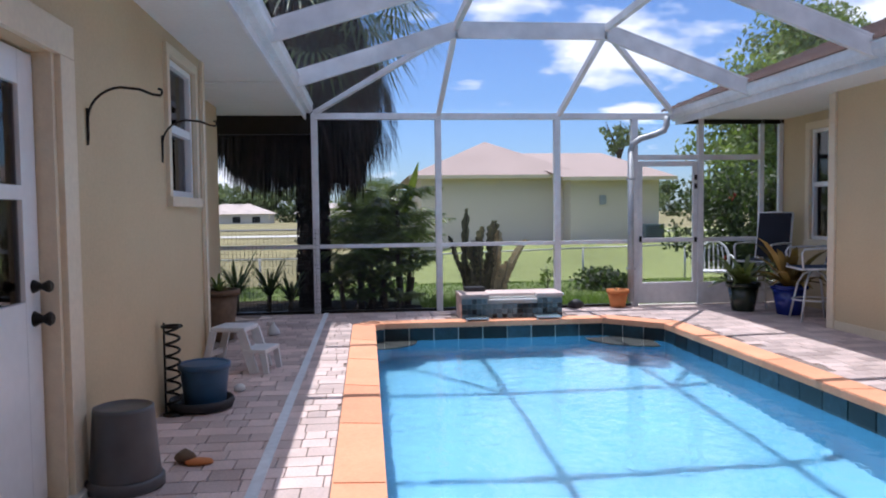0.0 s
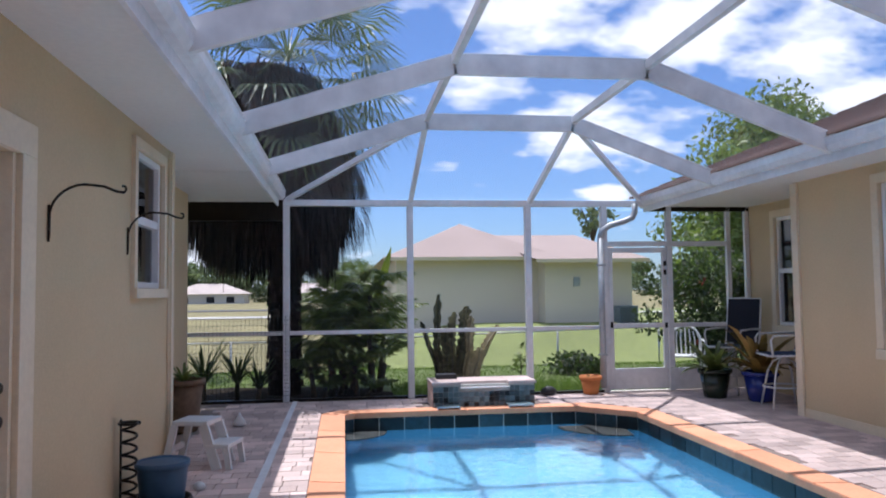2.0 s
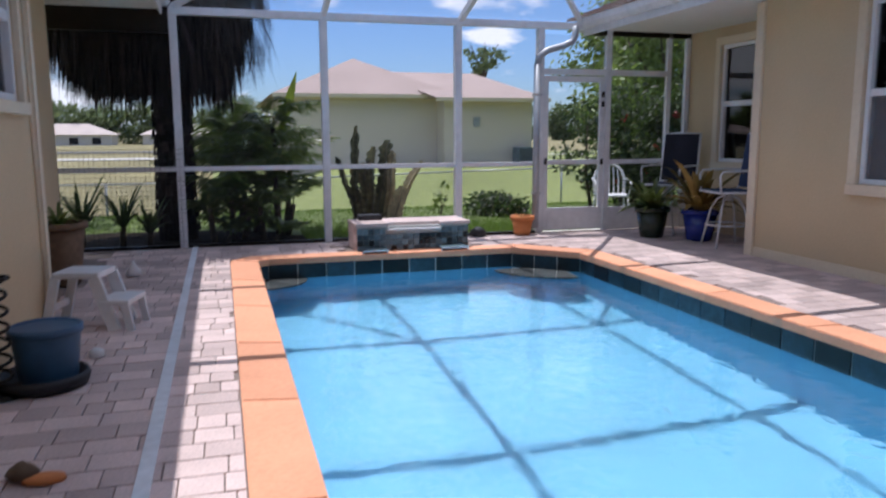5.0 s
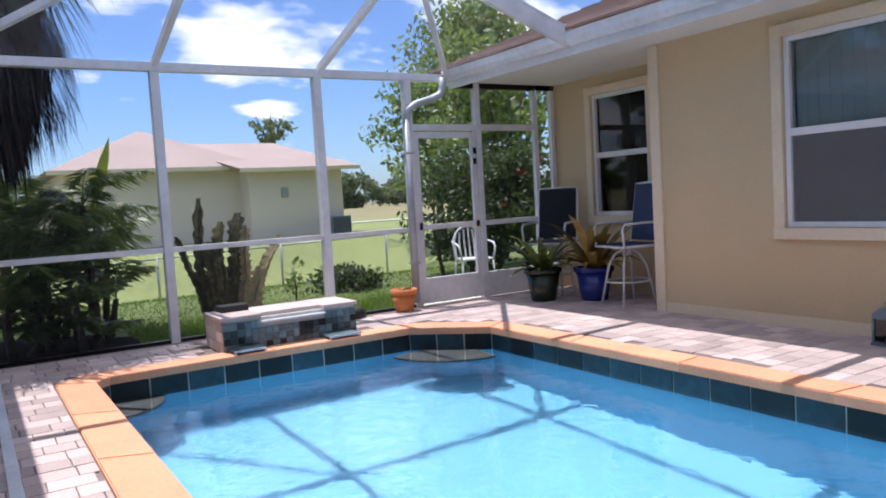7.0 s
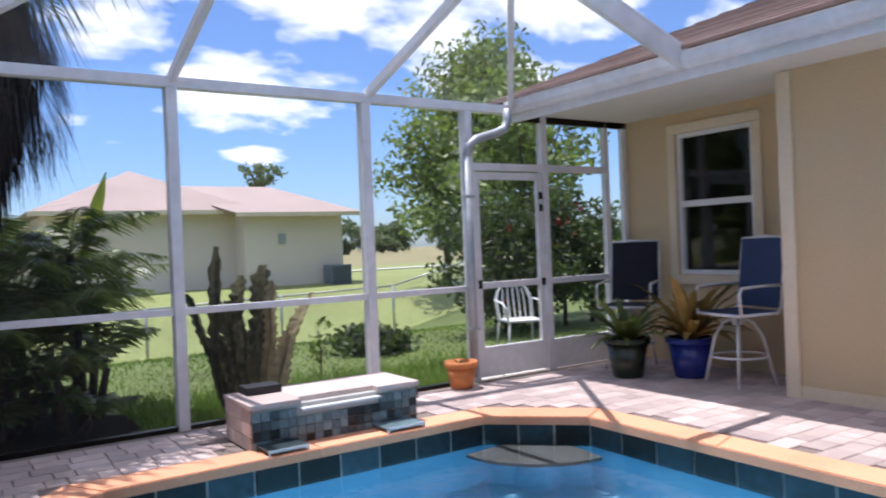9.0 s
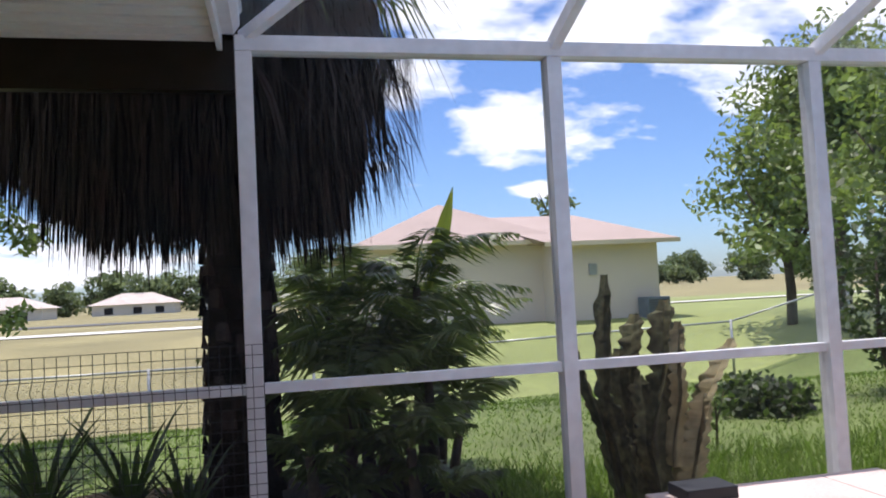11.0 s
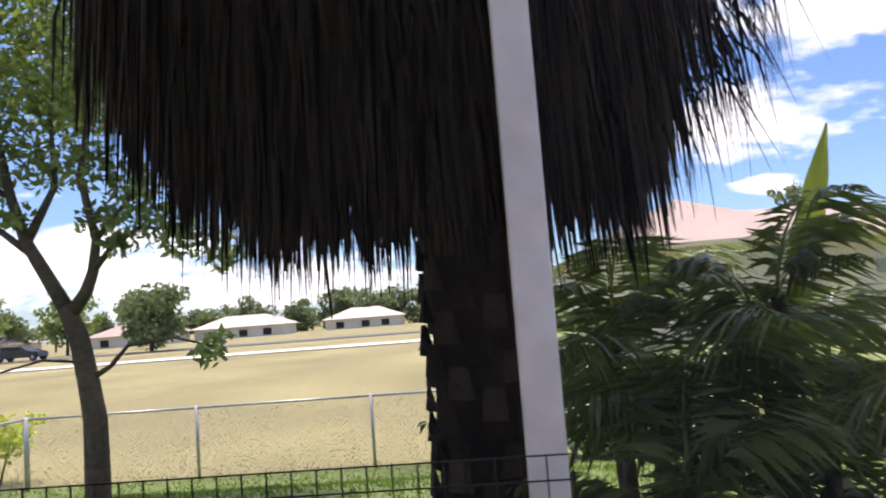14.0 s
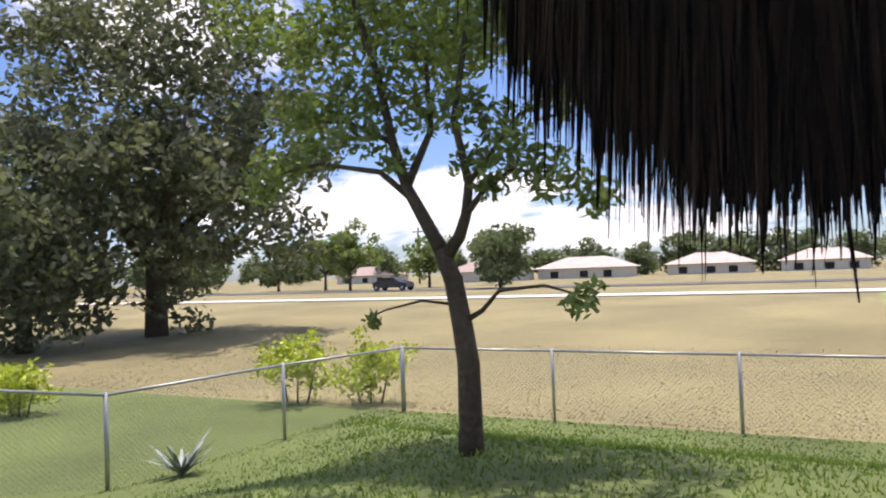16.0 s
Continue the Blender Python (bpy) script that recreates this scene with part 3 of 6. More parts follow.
for z in (0.875, 1.60, 1.72):
    part("latch" if z < 1 else "hinge", boxed(DX1 - 0.045, DX1 - 0.01, SCREEN_Y - 0.05, SCREEN_Y - 0.031, z - 0.035, z + 0.035, bevel=0.004), BRONZE, sdoor)
part("latch", boxed(DX0 + 0.012, DX0 + 0.045, SCREEN_Y - 0.05, SCREEN_Y - 0.031, 0.85, 0.93, bevel=0.004), BRONZE, sdoor)
part("post", boxed(5.142, 5.215, SCREEN_Y - 0.04, SCREEN_Y + 0.04, -0.01, 2.50, bevel=0.004), WHITE, cage)
part("door_head", boxed(4.292, 6.018, SCREEN_Y - 0.03, SCREEN_Y + 0.03, 1.955, 2.025, bevel=0.003), WHITE, cage)
part("chair_rail", boxed(5.218, 6.018, SCREEN_Y - 0.028, SCREEN_Y + 0.028, 0.845, 0.90, bevel=0.003), WHITE, cage)
part("kick_plate", boxed(5.218, 6.018, SCREEN_Y - 0.015, SCREEN_Y + 0.015, 0.0, 0.29), WHITE, cage)
part("kick_plate", boxed(6.082, 6.293, SCREEN_Y - 0.015, SCREEN_Y + 0.015, 0.0, 0.29), WHITE, cage)
part("screen", boxed(5.218, 6.293, SCREEN_Y - 0.001, SCREEN_Y + 0.001, 0.29, 2.44), SCREEN, cage)
part("screen", boxed(4.292, 5.14, SCREEN_Y - 0.001, SCREEN_Y + 0.001, 2.025, 2.44), SCREEN, cage)


# ---- more materials ----
DRUM = material("grey_plastic", (0.085, 0.085, 0.09), 0.4, grain=(12, 0.1), stain=(3, 0.2))
TUB = material("faded_blue_plastic", (0.035, 0.10, 0.19), 0.45, grain=(12, 0.12), stain=(4, 0.2))
RUBBER = material("black_rubber", (0.015, 0.016, 0.02), 0.6, grain=(20, 0.2))
RESIN = material("white_resin", (0.70, 0.70, 0.70), 0.4, grain=(16, 0.06), stain=(3, 0.12))
TERRA = material("terracotta", (0.62, 0.22, 0.07), 0.8, grain=(25, 0.1), stain=(5, 0.15))
CLAY_DARK = material("weathered_clay", (0.16, 0.10, 0.06), 0.85, grain=(20, 0.2), stain=(4, 0.25))
GREEN_GLAZE = material("dark_green_glaze", (0.02, 0.03, 0.018), 0.25, grain=(14, 0.2), stain=(5, 0.3))
BLUE_GLAZE = material("cobalt_glaze", (0.02, 0.035, 0.22), 0.15, grain=(14, 0.15), stain=(5, 0.25))
SLING = material("blue_sling_fabric", (0.028, 0.05, 0.12), 0.8, grain=(120, 0.2), stain=(4, 0.12))
NAVY = material("dark_navy_sling", (0.012, 0.014, 0.026), 0.85, grain=(120, 0.2), stain=(4, 0.12))
BARK = material("grey_brown_bark", (0.105, 0.084, 0.063), 0.95, spec=0.1, grain=(18, 0.35), stain=(3, 0.3), bump=(25, 0.02))
PALM_BARK = material("palm_boot_bark", (0.042, 0.031, 0.026), 1.0, spec=0.1, grain=(14, 0.4), stain=(3, 0.35), bump=(20, 0.02), vary=0.35)
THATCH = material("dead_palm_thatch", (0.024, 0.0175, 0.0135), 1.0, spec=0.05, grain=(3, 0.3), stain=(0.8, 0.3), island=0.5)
# lighter copy of THATCH: sunlight on the skirt put into the colour
THATCH_LIT = material("lit_palm_thatch", (0.034, 0.028, 0.024), 1.0, spec=0.05, grain=(3, 0.3), stain=(0.8, 0.3), island=0.5)
LEAF = material("tree_leaf", (0.18, 0.225, 0.08), 0.5, grain=(2.5, 0.25), stain=(0.6, 0.25), island=0.45, translucent=(0.24, 0.34, 0.06))
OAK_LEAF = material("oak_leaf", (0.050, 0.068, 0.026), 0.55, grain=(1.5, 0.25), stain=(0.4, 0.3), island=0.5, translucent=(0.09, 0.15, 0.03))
# far leaves, paler than OAK_LEAF: distance haze put into the colour
FAR_LEAF = material("hazy_far_leaf", (0.14, 0.175, 0.085), 0.7, grain=(0.8, 0.2), stain=(0.15, 0.3), island=0.45, translucent=(0.20, 0.27, 0.09))
OAK_FAR = material("far_oak_leaf", (0.115, 0.125, 0.072), 0.6, grain=(0.8, 0.25), stain=(0.15, 0.3), island=0.5, translucent=(0.2, 0.24, 0.1))
LIME_LEAF = material("lime_leaf", (0.40, 0.47, 0.05), 0.5, grain=(3, 0.2), stain=(1, 0.2), island=0.4, translucent=(0.5, 0.6, 0.06))
PALM_LEAF = material("palm_leaflet", (0.105, 0.135, 0.045), 0.4, grain=(3, 0.2), stain=(1, 0.25), island=0.45, translucent=(0.24, 0.32, 0.06))
FAN_LEAF = material("fan_palm_leaf", (0.09, 0.12, 0.05), 0.45, grain=(3, 0.2), stain=(1, 0.2), island=0.35, translucent=(0.14, 0.20, 0.05))
BLADE = material("grass_blade", (0.13, 0.185, 0.036), 0.6, grain=(2, 0.2), stain=(0.5, 0.25), island=0.4, translucent=(0.18, 0.32, 0.03))
DRY_BLADE = material("dry_grass_blade", (0.26, 0.23, 0.105), 0.8, grain=(2, 0.2), stain=(0.3, 0.25), island=0.15)
CACTUS = material("mottled_euphorbia", (0.14, 0.135, 0.065), 0.6, grain=(22, 0.8), stain=(7, 0.6), island=0.3, bump=(20, 0.01))
CACTUS_PALE = material("bleached_euphorbia", (0.42, 0.36, 0.20), 0.65, grain=(14, 0.4), stain=(5, 0.3), island=0.3)
BROMELIAD = material("bromeliad_leaf", (0.26, 0.17, 0.055), 0.5, grain=(6, 0.3), stain=(2, 0.35), island=0.5, translucent=(0.3, 0.22, 0.05))
AGAVE = material("grey_agave", (0.26, 0.31, 0.28), 0.6, grain=(6, 0.2), stain=(2, 0.2), island=0.25)
FLOWER = material("red_flower", (0.42, 0.06, 0.04), 0.6, island=0.3)
CAR_WHITE = material("white_car_paint", (0.7, 0.7, 0.7), 0.25)
CAR_DARK = material("dark_car_paint", (0.03, 0.03, 0.035), 0.25)
LANTERN = material("blue_grey_painted_metal", (0.15, 0.19, 0.23), 0.5, grain=(20, 0.2), stain=(6, 0.25))
BLIND = material("white_blind", (0.60, 0.60, 0.57), 0.7, grain=(30, 0.05))
CURTAIN = material("dark_curtain", (0.05, 0.05, 0.05), 0.9, stain=(4, 0.3))
PINK_ROOF = material("far_pale_roof", (0.55, 0.47, 0.42), 0.9)


def copy_mesh(name, me, parent, m):
    ob = new(name, me)
    ob.parent = parent
    ob.matrix_basis = m
    return ob


# ---- left side of the deck: door, window, hooks ----
def sash_window(name, label, axis_x, side, y0, y1, z0, z1, trim=0.09, sill=True, blind=False, pane_mat=None, lower_screen=False):
    """A single-hung window in a wall on x = axis_x; side: +1 when the room outside lies at larger x."""
    w = thing(name, label, "window", kind="structure")
    s = side
    xo = axis_x + s * 0.028

    def b(a0, a1, c0, c1, d0, d1, bevel=0.004):
        return boxed(*sorted((axis_x + s * a0, axis_x + s * a1)), c0, c1, d0, d1, bevel=bevel)

    t = trim
    part("surround", b(-0.002, 0.03, y0 - t, y1 + t, z1, z1 + t), STUCCO_TRIM, w, "pale raised surround")
    part("surround", b(-0.002, 0.03, y0 - t, y0, z0, z1 - 0.001), STUCCO_TRIM, w, "pale raised surround")
    part("surround", b(-0.002, 0.03, y1, y1 + t, z0, z1 - 0.001), STUCCO_TRIM, w, "pale raised surround")
    part("window_sill", b(-0.002, 0.045, y0 - t, y1 + t, z0 - t, z0 - 0.001), STUCCO_TRIM, w, "pale raised sill")
    f = 0.045
    mid = (z0 + z1) / 2
    part("frame", b(-0.09, -0.01, y0 + 0.002, y0 + f, z0 + 0.002, z1 - 0.002), VINYL, w)
    part("frame", b(-0.09, -0.01, y1 - f, y1 - 0.002, z0 + 0.002, z1 - 0.002), VINYL, w)
    part("frame", b(-0.09, -0.01, y0 + f, y1 - f, z1 - f, z1 - 0.002), VINYL, w)
    part("frame", b(-0.09, -0.01, y0 + f, y1 - f, z0 + 0.002, z0 + f), VINYL, w)
    part("meeting_rail", b(-0.08, -0.015, y0 + f, y1 - f, mid - 0.03, mid + 0.03), VINYL, w)
    part("pane", b(-0.052, -0.048, y0 + f, y1 - f, mid + 0.03, z1 - f, 0), pane_mat or GLASS, w)
    part("pane", b(-0.062, -0.058, y0 + f, y1 - f, z0 + f, mid - 0.03, 0), pane_mat or GLASS, w)
    if lower_screen:
        part("insect_screen", b(-0.036, -0.034, y0 + f, y1 - f, z0 + f, mid - 0.03, 0), HALF_SCREEN, w)
    if blind:
        for k in range(9):
            yy = y0 + f + (y1 - y0 - 2 * f) * (k + 0.5) / 9
            part("blind_slat", b(-0.12, -0.105, yy - 0.046, yy + 0.044, z0 + f, z1 - f, 0.003), BLIND, w)
    # added box behind the sashes, the room's shade painted as near-black
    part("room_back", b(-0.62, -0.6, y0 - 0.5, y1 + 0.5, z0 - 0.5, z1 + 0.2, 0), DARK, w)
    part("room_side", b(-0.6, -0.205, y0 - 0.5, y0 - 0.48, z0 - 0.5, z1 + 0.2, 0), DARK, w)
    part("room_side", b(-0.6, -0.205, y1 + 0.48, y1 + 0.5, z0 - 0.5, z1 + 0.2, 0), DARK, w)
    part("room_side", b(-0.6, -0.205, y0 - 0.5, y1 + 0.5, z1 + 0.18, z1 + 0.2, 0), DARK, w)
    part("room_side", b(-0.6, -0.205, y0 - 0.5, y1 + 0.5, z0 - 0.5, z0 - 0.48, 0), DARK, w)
    return w


HALF_SCREEN = screen_material("window_insect_screen", 0.45)
sash_window("window_1", "narrow white sash window in the tan wall", LEFT_WALL, 1, LWIN[0], LWIN[1], LWIN[2], LWIN[3], trim=0.07)
sash_window("window_2", "white sash window with vertical blinds and a screened lower sash", RIGHT_WALL, -1, NEARWIN[0], NEARWIN[1], NEARWIN[2], NEARWIN[3], blind=True, pane_mat=CLEAR_GLASS, lower_screen=True)
sash_window("window_3", "white sash window with dark panes in the nook", NOOK_WALL, -1, NOOKWIN[0], NOOKWIN[1], NOOKWIN[2], NOOKWIN[3])

door = thing("door_1", "white half-glazed back door, closed, in a pale surround", "door", kind="structure")
dx = LEFT_WALL
part("surround", boxed(dx - 0.002, dx + 0.03, DOOR[0] - 0.16, DOOR[0], -0.01, DOOR[3], bevel=0.006), STUCCO_TRIM, door)
part("surround", boxed(dx - 0.002, dx + 0.03, DOOR[1] + 0.03, DOOR[1] + 0.19, -0.01, DOOR[3], bevel=0.006), STUCCO_TRIM, door)
part("surround", boxed(dx - 0.002, dx + 0.03, DOOR[0] - 0.16, DOOR[1] + 0.19, DOOR[3] + 0.001, DOOR[3] + 0.15, bevel=0.006), STUCCO_TRIM, door)
part("jamb", boxed(dx - 0.19, dx + 0.001, DOOR[1] - 0.001, DOOR[1] + 0.029, 0.0, DOOR[3]), STUCCO_TRIM, door)
part("threshold", boxed(dx - 0.19, dx + 0.06, DOOR[0], DOOR[1] + 0.19, -0.008, 0.036, bevel=0.006), CONCRETE, door)
y0, y1 = DOOR[0] + 0.01, DOOR[1] - 0.012
G0, G1 = (0.93, 1.90)
part("stile", boxed(dx - 0.12, dx - 0.075, y1 - 0.14, y1, 0.05, 1.985, bevel=0.004), VINYL, door)
part("stile", boxed(dx - 0.12, dx - 0.075, y0, y0 + 0.14, 0.05, 1.985, bevel=0.004), VINYL, door)
part("rail", boxed(dx - 0.12, dx - 0.075, y0 + 0.141, y1 - 0.141, 0.05, G0, bevel=0.004), VINYL, door)
part("rail", boxed(dx - 0.12, dx - 0.075, y0 + 0.141, y1 - 0.141, G1 - 0.06, 1.985, bevel=0.004), VINYL, door)
part("meeting_rail", boxed(dx - 0.11, dx - 0.07, y0 + 0.141, y1 - 0.141, 1.36, 1.42, bevel=0.004), VINYL, door)
part("pane", boxed(dx - 0.10, dx - 0.096, y0 + 0.14, y1 - 0.14, G0, G1 - 0.06), GLASS, door)
# near-black box added behind the door, painted as the unlit room
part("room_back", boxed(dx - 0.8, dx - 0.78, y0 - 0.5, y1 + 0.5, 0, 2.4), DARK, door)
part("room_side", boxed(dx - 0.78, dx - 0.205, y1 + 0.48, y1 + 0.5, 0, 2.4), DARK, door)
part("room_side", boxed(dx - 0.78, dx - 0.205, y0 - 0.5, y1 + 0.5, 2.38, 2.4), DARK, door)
for z, r in ((0.85, 0.032), (0.99, 0.028)):
    part("knob" if z < 0.9 else "deadbolt", tube(nb(), [(dx - 0.076, y1 - 0.065, z), (dx - 0.04, y1 - 0.065, z), (dx - 0.035, y1 - 0.065, z), (dx - 0.01, y1 - 0.065, z), (dx + 0.002, y1 - 0.065, z)], [r * 1.1, r * 0.5, r * 0.6, r, r * 0.7], 14), BRONZE, door, "dark bronze lock")


def plant_hook(y, z):
    h = thing("plant_hook", "curved black iron plant hook on the wall", "plant hook", (LEFT_WALL, y, z), group="wall hooks")
    part("back_bar", tube(nb(), [(0.008, 0, -0.02), (0.008, 0, 0.14), (0.008, 0, 0.16)], 0.006), BRONZE, h)
    arm = [(0.01, 0, 0.0)] + [(0.01 + 0.17 * (1 - math.cos(a)), 0, 0.10 + 0.16 * math.sin(a)) for a in (0.1 + k * 0.2 for k in range(8))] + [(0.26, 0, 0.25), (0.32, 0, 0.225), (0.355, 0, 0.22), (0.365, 0, 0.235), (0.36, 0, 0.25), (0.345, 0, 0.252)]
    part("arm", tube(nb(), arm, 0.0065), BRONZE, h)
    return h


hook = plant_hook(3.84, 1.655)
copy_thing(hook, pose(LEFT_WALL, 5.19, 1.66))

# conduit beside the corner band
structure("trim_conduit", tube(nb(), [(LEFT_WALL + 0.012, 6.36, 0.02), (LEFT_WALL + 0.012, 6.36, 2.5)], 0.008), STUCCO_TRIM, "thin painted conduit on the wall", "conduit")

# ---- left side of the deck: loose things ----
drum = thing("garbage_bin", "grey plastic bin standing upside down on the pavers", "bin", (-0.50, 3.66, 0))
part("body", lathe(nb(), [(0.165, 0.05), (0.162, 0.07), (0.150, 0.20), (0.138, 0.375), (0.136, 0.388), (0.124, 0.392), (0.12, 0.384), (0.02, 0.384)], n=32), DRUM, drum)
part("rim", lathe(nb(), [(0.168, 0.0), (0.178, 0.004), (0.178, 0.05), (0.170, 0.058), (0.163, 0.06)], n=32), DRUM, drum)
saucer = solid("plant_saucer", lathe(nb(), [(0.16, 0.0), (0.20, 0.01), (0.215, 0.05), (0.205, 0.075), (0.19, 0.072), (0.18, 0.03), (0.03, 0.025)], (-0.455, 5.11, 0), 32), RUBBER, "wide black plastic saucer under the blue pot", "saucer")
pot = thing("plant_pot", "faded blue plastic pot in a black saucer", "pot", (-0.435, 5.13, 0.03))
part("body", lathe(nb(), [(0.125, 0.0), (0.135, 0.02), (0.160, 0.255), (0.162, 0.262), (0.148, 0.262), (0.14, 0.235), (0.02, 0.23)], n=32), TUB, pot)
part("rim", lathe(nb(), [(0.161, 0.235), (0.170, 0.238), (0.171, 0.272), (0.160, 0.277), (0.149, 0.264)], n=32), TUB, pot)
spiral = thing("spiral_ornament", "dark twisted metal garden spiral by the wall", "ornament", (-0.60, 4.97, 0))
part("coil", tube(nb(), [(0.045 * math.cos(a), 0.045 * math.sin(a), 0.03 + a * 0.0123) for a in (k * 0.45 for k in range(98))], 0.009, 6), BRONZE, spiral)
part("top_ring", tube(nb(), [(0.06 * math.cos(a), 0.06 * math.sin(a), 0.575) for a in (k * 0.5 for k in range(13))], 0.010, 6), BRONZE, spiral)
part("stem", tube(nb(), [(-0.05, 0, 0.0), (-0.05, 0, 0.6)], 0.008, 6), BRONZE, spiral)
part("foot", lathe(nb(), [(0.07, 0.0), (0.07, 0.012), (0.02, 0.02)], n=16), BRONZE, spiral)

stool = thing("step_stool", "white resin two-step stool on the pavers", "step stool", (-0.42, 6.35, 0), turn=-14)
part("top_step", boxed(-0.17, 0.12, -0.15, 0.15, 0.335, 0.375, bevel=0.014), RESIN, stool)
part("lower_step", boxed(0.10, 0.30, -0.16, 0.16, 0.165, 0.20, bevel=0.012), RESIN, stool)
for yy in (-0.155, 0.125):
    part("leg", bar(nb(), (-0.15, yy + 0.015, 0.34), (-0.235, yy + 0.015, 0.0), 0.03, 0.055, up=(1, 0, 0)), RESIN, stool)
    part("leg", bar(nb(), (0.09, yy + 0.015, 0.34), (0.20, yy + 0.015, 0.0), 0.03, 0.075, up=(1, 0, 0)), RESIN, stool)
    part("leg", bar(nb(), (0.275, yy + 0.015, 0.165), (0.30, yy + 0.015, 0.0), 0.03, 0.045, up=(1, 0, 0)), RESIN, stool)
part("brace", boxed(-0.21, -0.19, -0.125, 0.125, 0.12, 0.165, bevel=0.004), RESIN, stool)

shell = thing("sea_shell", "brown and rust conch shell on the pavers", "shell", (-0.30, 3.98, 0))
part("body", lathe(nb(), [(0.012, 0.0), (0.045, 0.012), (0.058, 0.03), (0.042, 0.052), (0.02, 0.066), (0.006, 0.075)], (0, 0, 0), 14, 0.8), CLAY_DARK, shell)
part("lip", lathe(nb(), [(0.02, 0.0), (0.075, 0.006), (0.07, 0.022), (0.03, 0.03)], (0.075, -0.03, 0), 14, 0.6), TERRA, shell, "rust coloured flared lip")
solid("small_stone", lathe(nb(), [(0.02, 0), (0.045, 0.015), (0.04, 0.045), (0.015, 0.06)], (-0.28, 5.55, 0), 10, 0.8), RESIN, "small pale stone beside the stool", "stone")
solid("small_pebble", lathe(nb(), [(0.008, 0), (0.018, 0.006), (0.01, 0.014)], (-0.37, 2.9, 0), 8), RUBBER, "small dark pebble on the pavers", "pebble")


def leaf_blades(bm, n, length, width, spread, base=(0, 0, 0), up=0.8, seg=4, rnd=None, droop=0.6, keel=0.25):
    """A rosette of pointed leaves with a keel."""
    r = rnd or random.Random(5)
    for k in range(n):
        a = 2 * math.pi * k * 0.382 + r.uniform(-0.3, 0.3)
        ln, lift = length * r.uniform(0.65, 1.1), up * r.uniform(0.5, 1.15)
        d = Vector((math.cos(a), math.sin(a), 0))
        side = Vector((-d.y, d.x, 0))
        rows = []
        for j in range(seg + 1):
            u = j / seg
            q = Vector(base) + d * (ln * spread * u) + Vector((0, 0, ln * (lift * u - droop * u * u)))
            w = width * (0.55 + 0.9 * u) * (1 - u) ** 0.75 + 0.001
            rows.append([bm.verts.new(q - side * w + Vector((0, 0, keel * w))), bm.verts.new(q), bm.verts.new(q + side * w + Vector((0, 0, keel * w)))])
        for a1, b1 in zip(rows, rows[1:]):
            for i in (0, 1):
                bm.faces.new((a1[i], a1[i + 1], b1[i + 1], b1[i]))
    return bm


def flower_pot(name, label, at, r, h, mat, rim=0.02):
    p = thing(name, label, "plant pot", at)
    part("body", lathe(nb(), [(r * 0.66, 0), (r * 0.72, 0.01), (r * 0.98, h - 0.05), (r * 0.9, h - 0.05), (0.02, h - 0.06)], n=28), mat, p)
    part("rim", lathe(nb(), [(r * 0.97, h - 0.055), (r + rim, h - 0.05), (r + rim, h), (r * 0.9, h), (r * 0.88, h - 0.05)], n=28), mat, p)
    part("soil", lathe(nb(), [(0.01, h - 0.058), (r * 0.9, h - 0.055), (r * 0.5, h - 0.035), (0.01, h - 0.03)], n=16), BARK, p, "dark potting soil")
    return p


tan_pot = flower_pot("planter", "large weathered clay planter with dark rosettes", (-0.88, 7.95, 0), 0.20, 0.52, CLAY_DARK)
part("plant", leaf_blades(nb(), 26, 0.36, 0.022, 0.75, (0, 0, 0.48), 1.1), PALM_LEAF, tan_pot)
solid("low_ornament", lathe(nb(), [(0.03, 0), (0.07, 0.01), (0.06, 0.05), (0.02, 0.11), (0.008, 0.14)], (-0.35, 8.15, 0), 12, 0.7), RESIN, "small pale garden ornament on the pavers", "ornament")

# white drain channel in the pavers
structure("trim_drain", boxed(0.088, 0.146, 0.5, 9.80, -0.01, 0.009, bevel=0.002), STRIP, "white slotted drain channel set in the pavers", "drain")

# ---- wire panel inside the screen ----
pen = thing("wire_panel", "black coated wire garden panel leaning on the screen", "wire fence")
top = 1.08
for k in range(27):
    x = 0.045 - 0.05 * k
    pts = [(x, 9.83, 0.02), (x, 9.83, top - 0.20), (x, 9.79, top - 0.155), (x, 9.83, top - 0.11), (x, 9.83, top)]
    part("upright", tube(nb(), pts, 0.0022, 4, cap=False), WIRE, pen)
for z in [top - 0.002, top - 0.05, top - 0.11, top - 0.20] + [top - 0.25 - 0.05 * k for k in range(16)]:
    part("cross_wire", tube(nb(), [(0.047, 9.829, z), (-1.257, 9.829, z)], 0.0022, 4, cap=False), WIRE, pen)

# ---- spillway ----
spill = thing("spillway", "raised spillway box clad in slate-blue tile with a salmon stone cap", "spillway")
SX0, SX1, SY0, SY1, SZ = 1.76, 3.00, 8.90, 9.42, 0.30
part("core", boxed(SX0 + 0.012, SX1 - 0.012, SY0 + 0.012, SY1, -0.3, SZ - 0.035), GROUT, spill)
part("cap", boxed(SX0 - 0.01, 2.10, SY0 - 0.012, SY1 + 0.01, SZ - 0.034, SZ, bevel=0.006), PAVER, spill, "sunlit salmon stone cap")
part("cap", boxed(2.102, 2.668, SY0 + 0.07, SY1 + 0.01, SZ - 0.034, SZ - 0.001, bevel=0.006), PAVER, spill)
part("cap", boxed(2.67, SX1 + 0.01, SY0 - 0.012, SY1 + 0.01, SZ - 0.034, SZ, bevel=0.006), PAVER, spill)
part("lip", boxed(2.09, 2.68, SY0 - 0.05, SY0 + 0.06, 0.225, 0.24, bevel=0.003), RESIN, spill, "white spill lip")
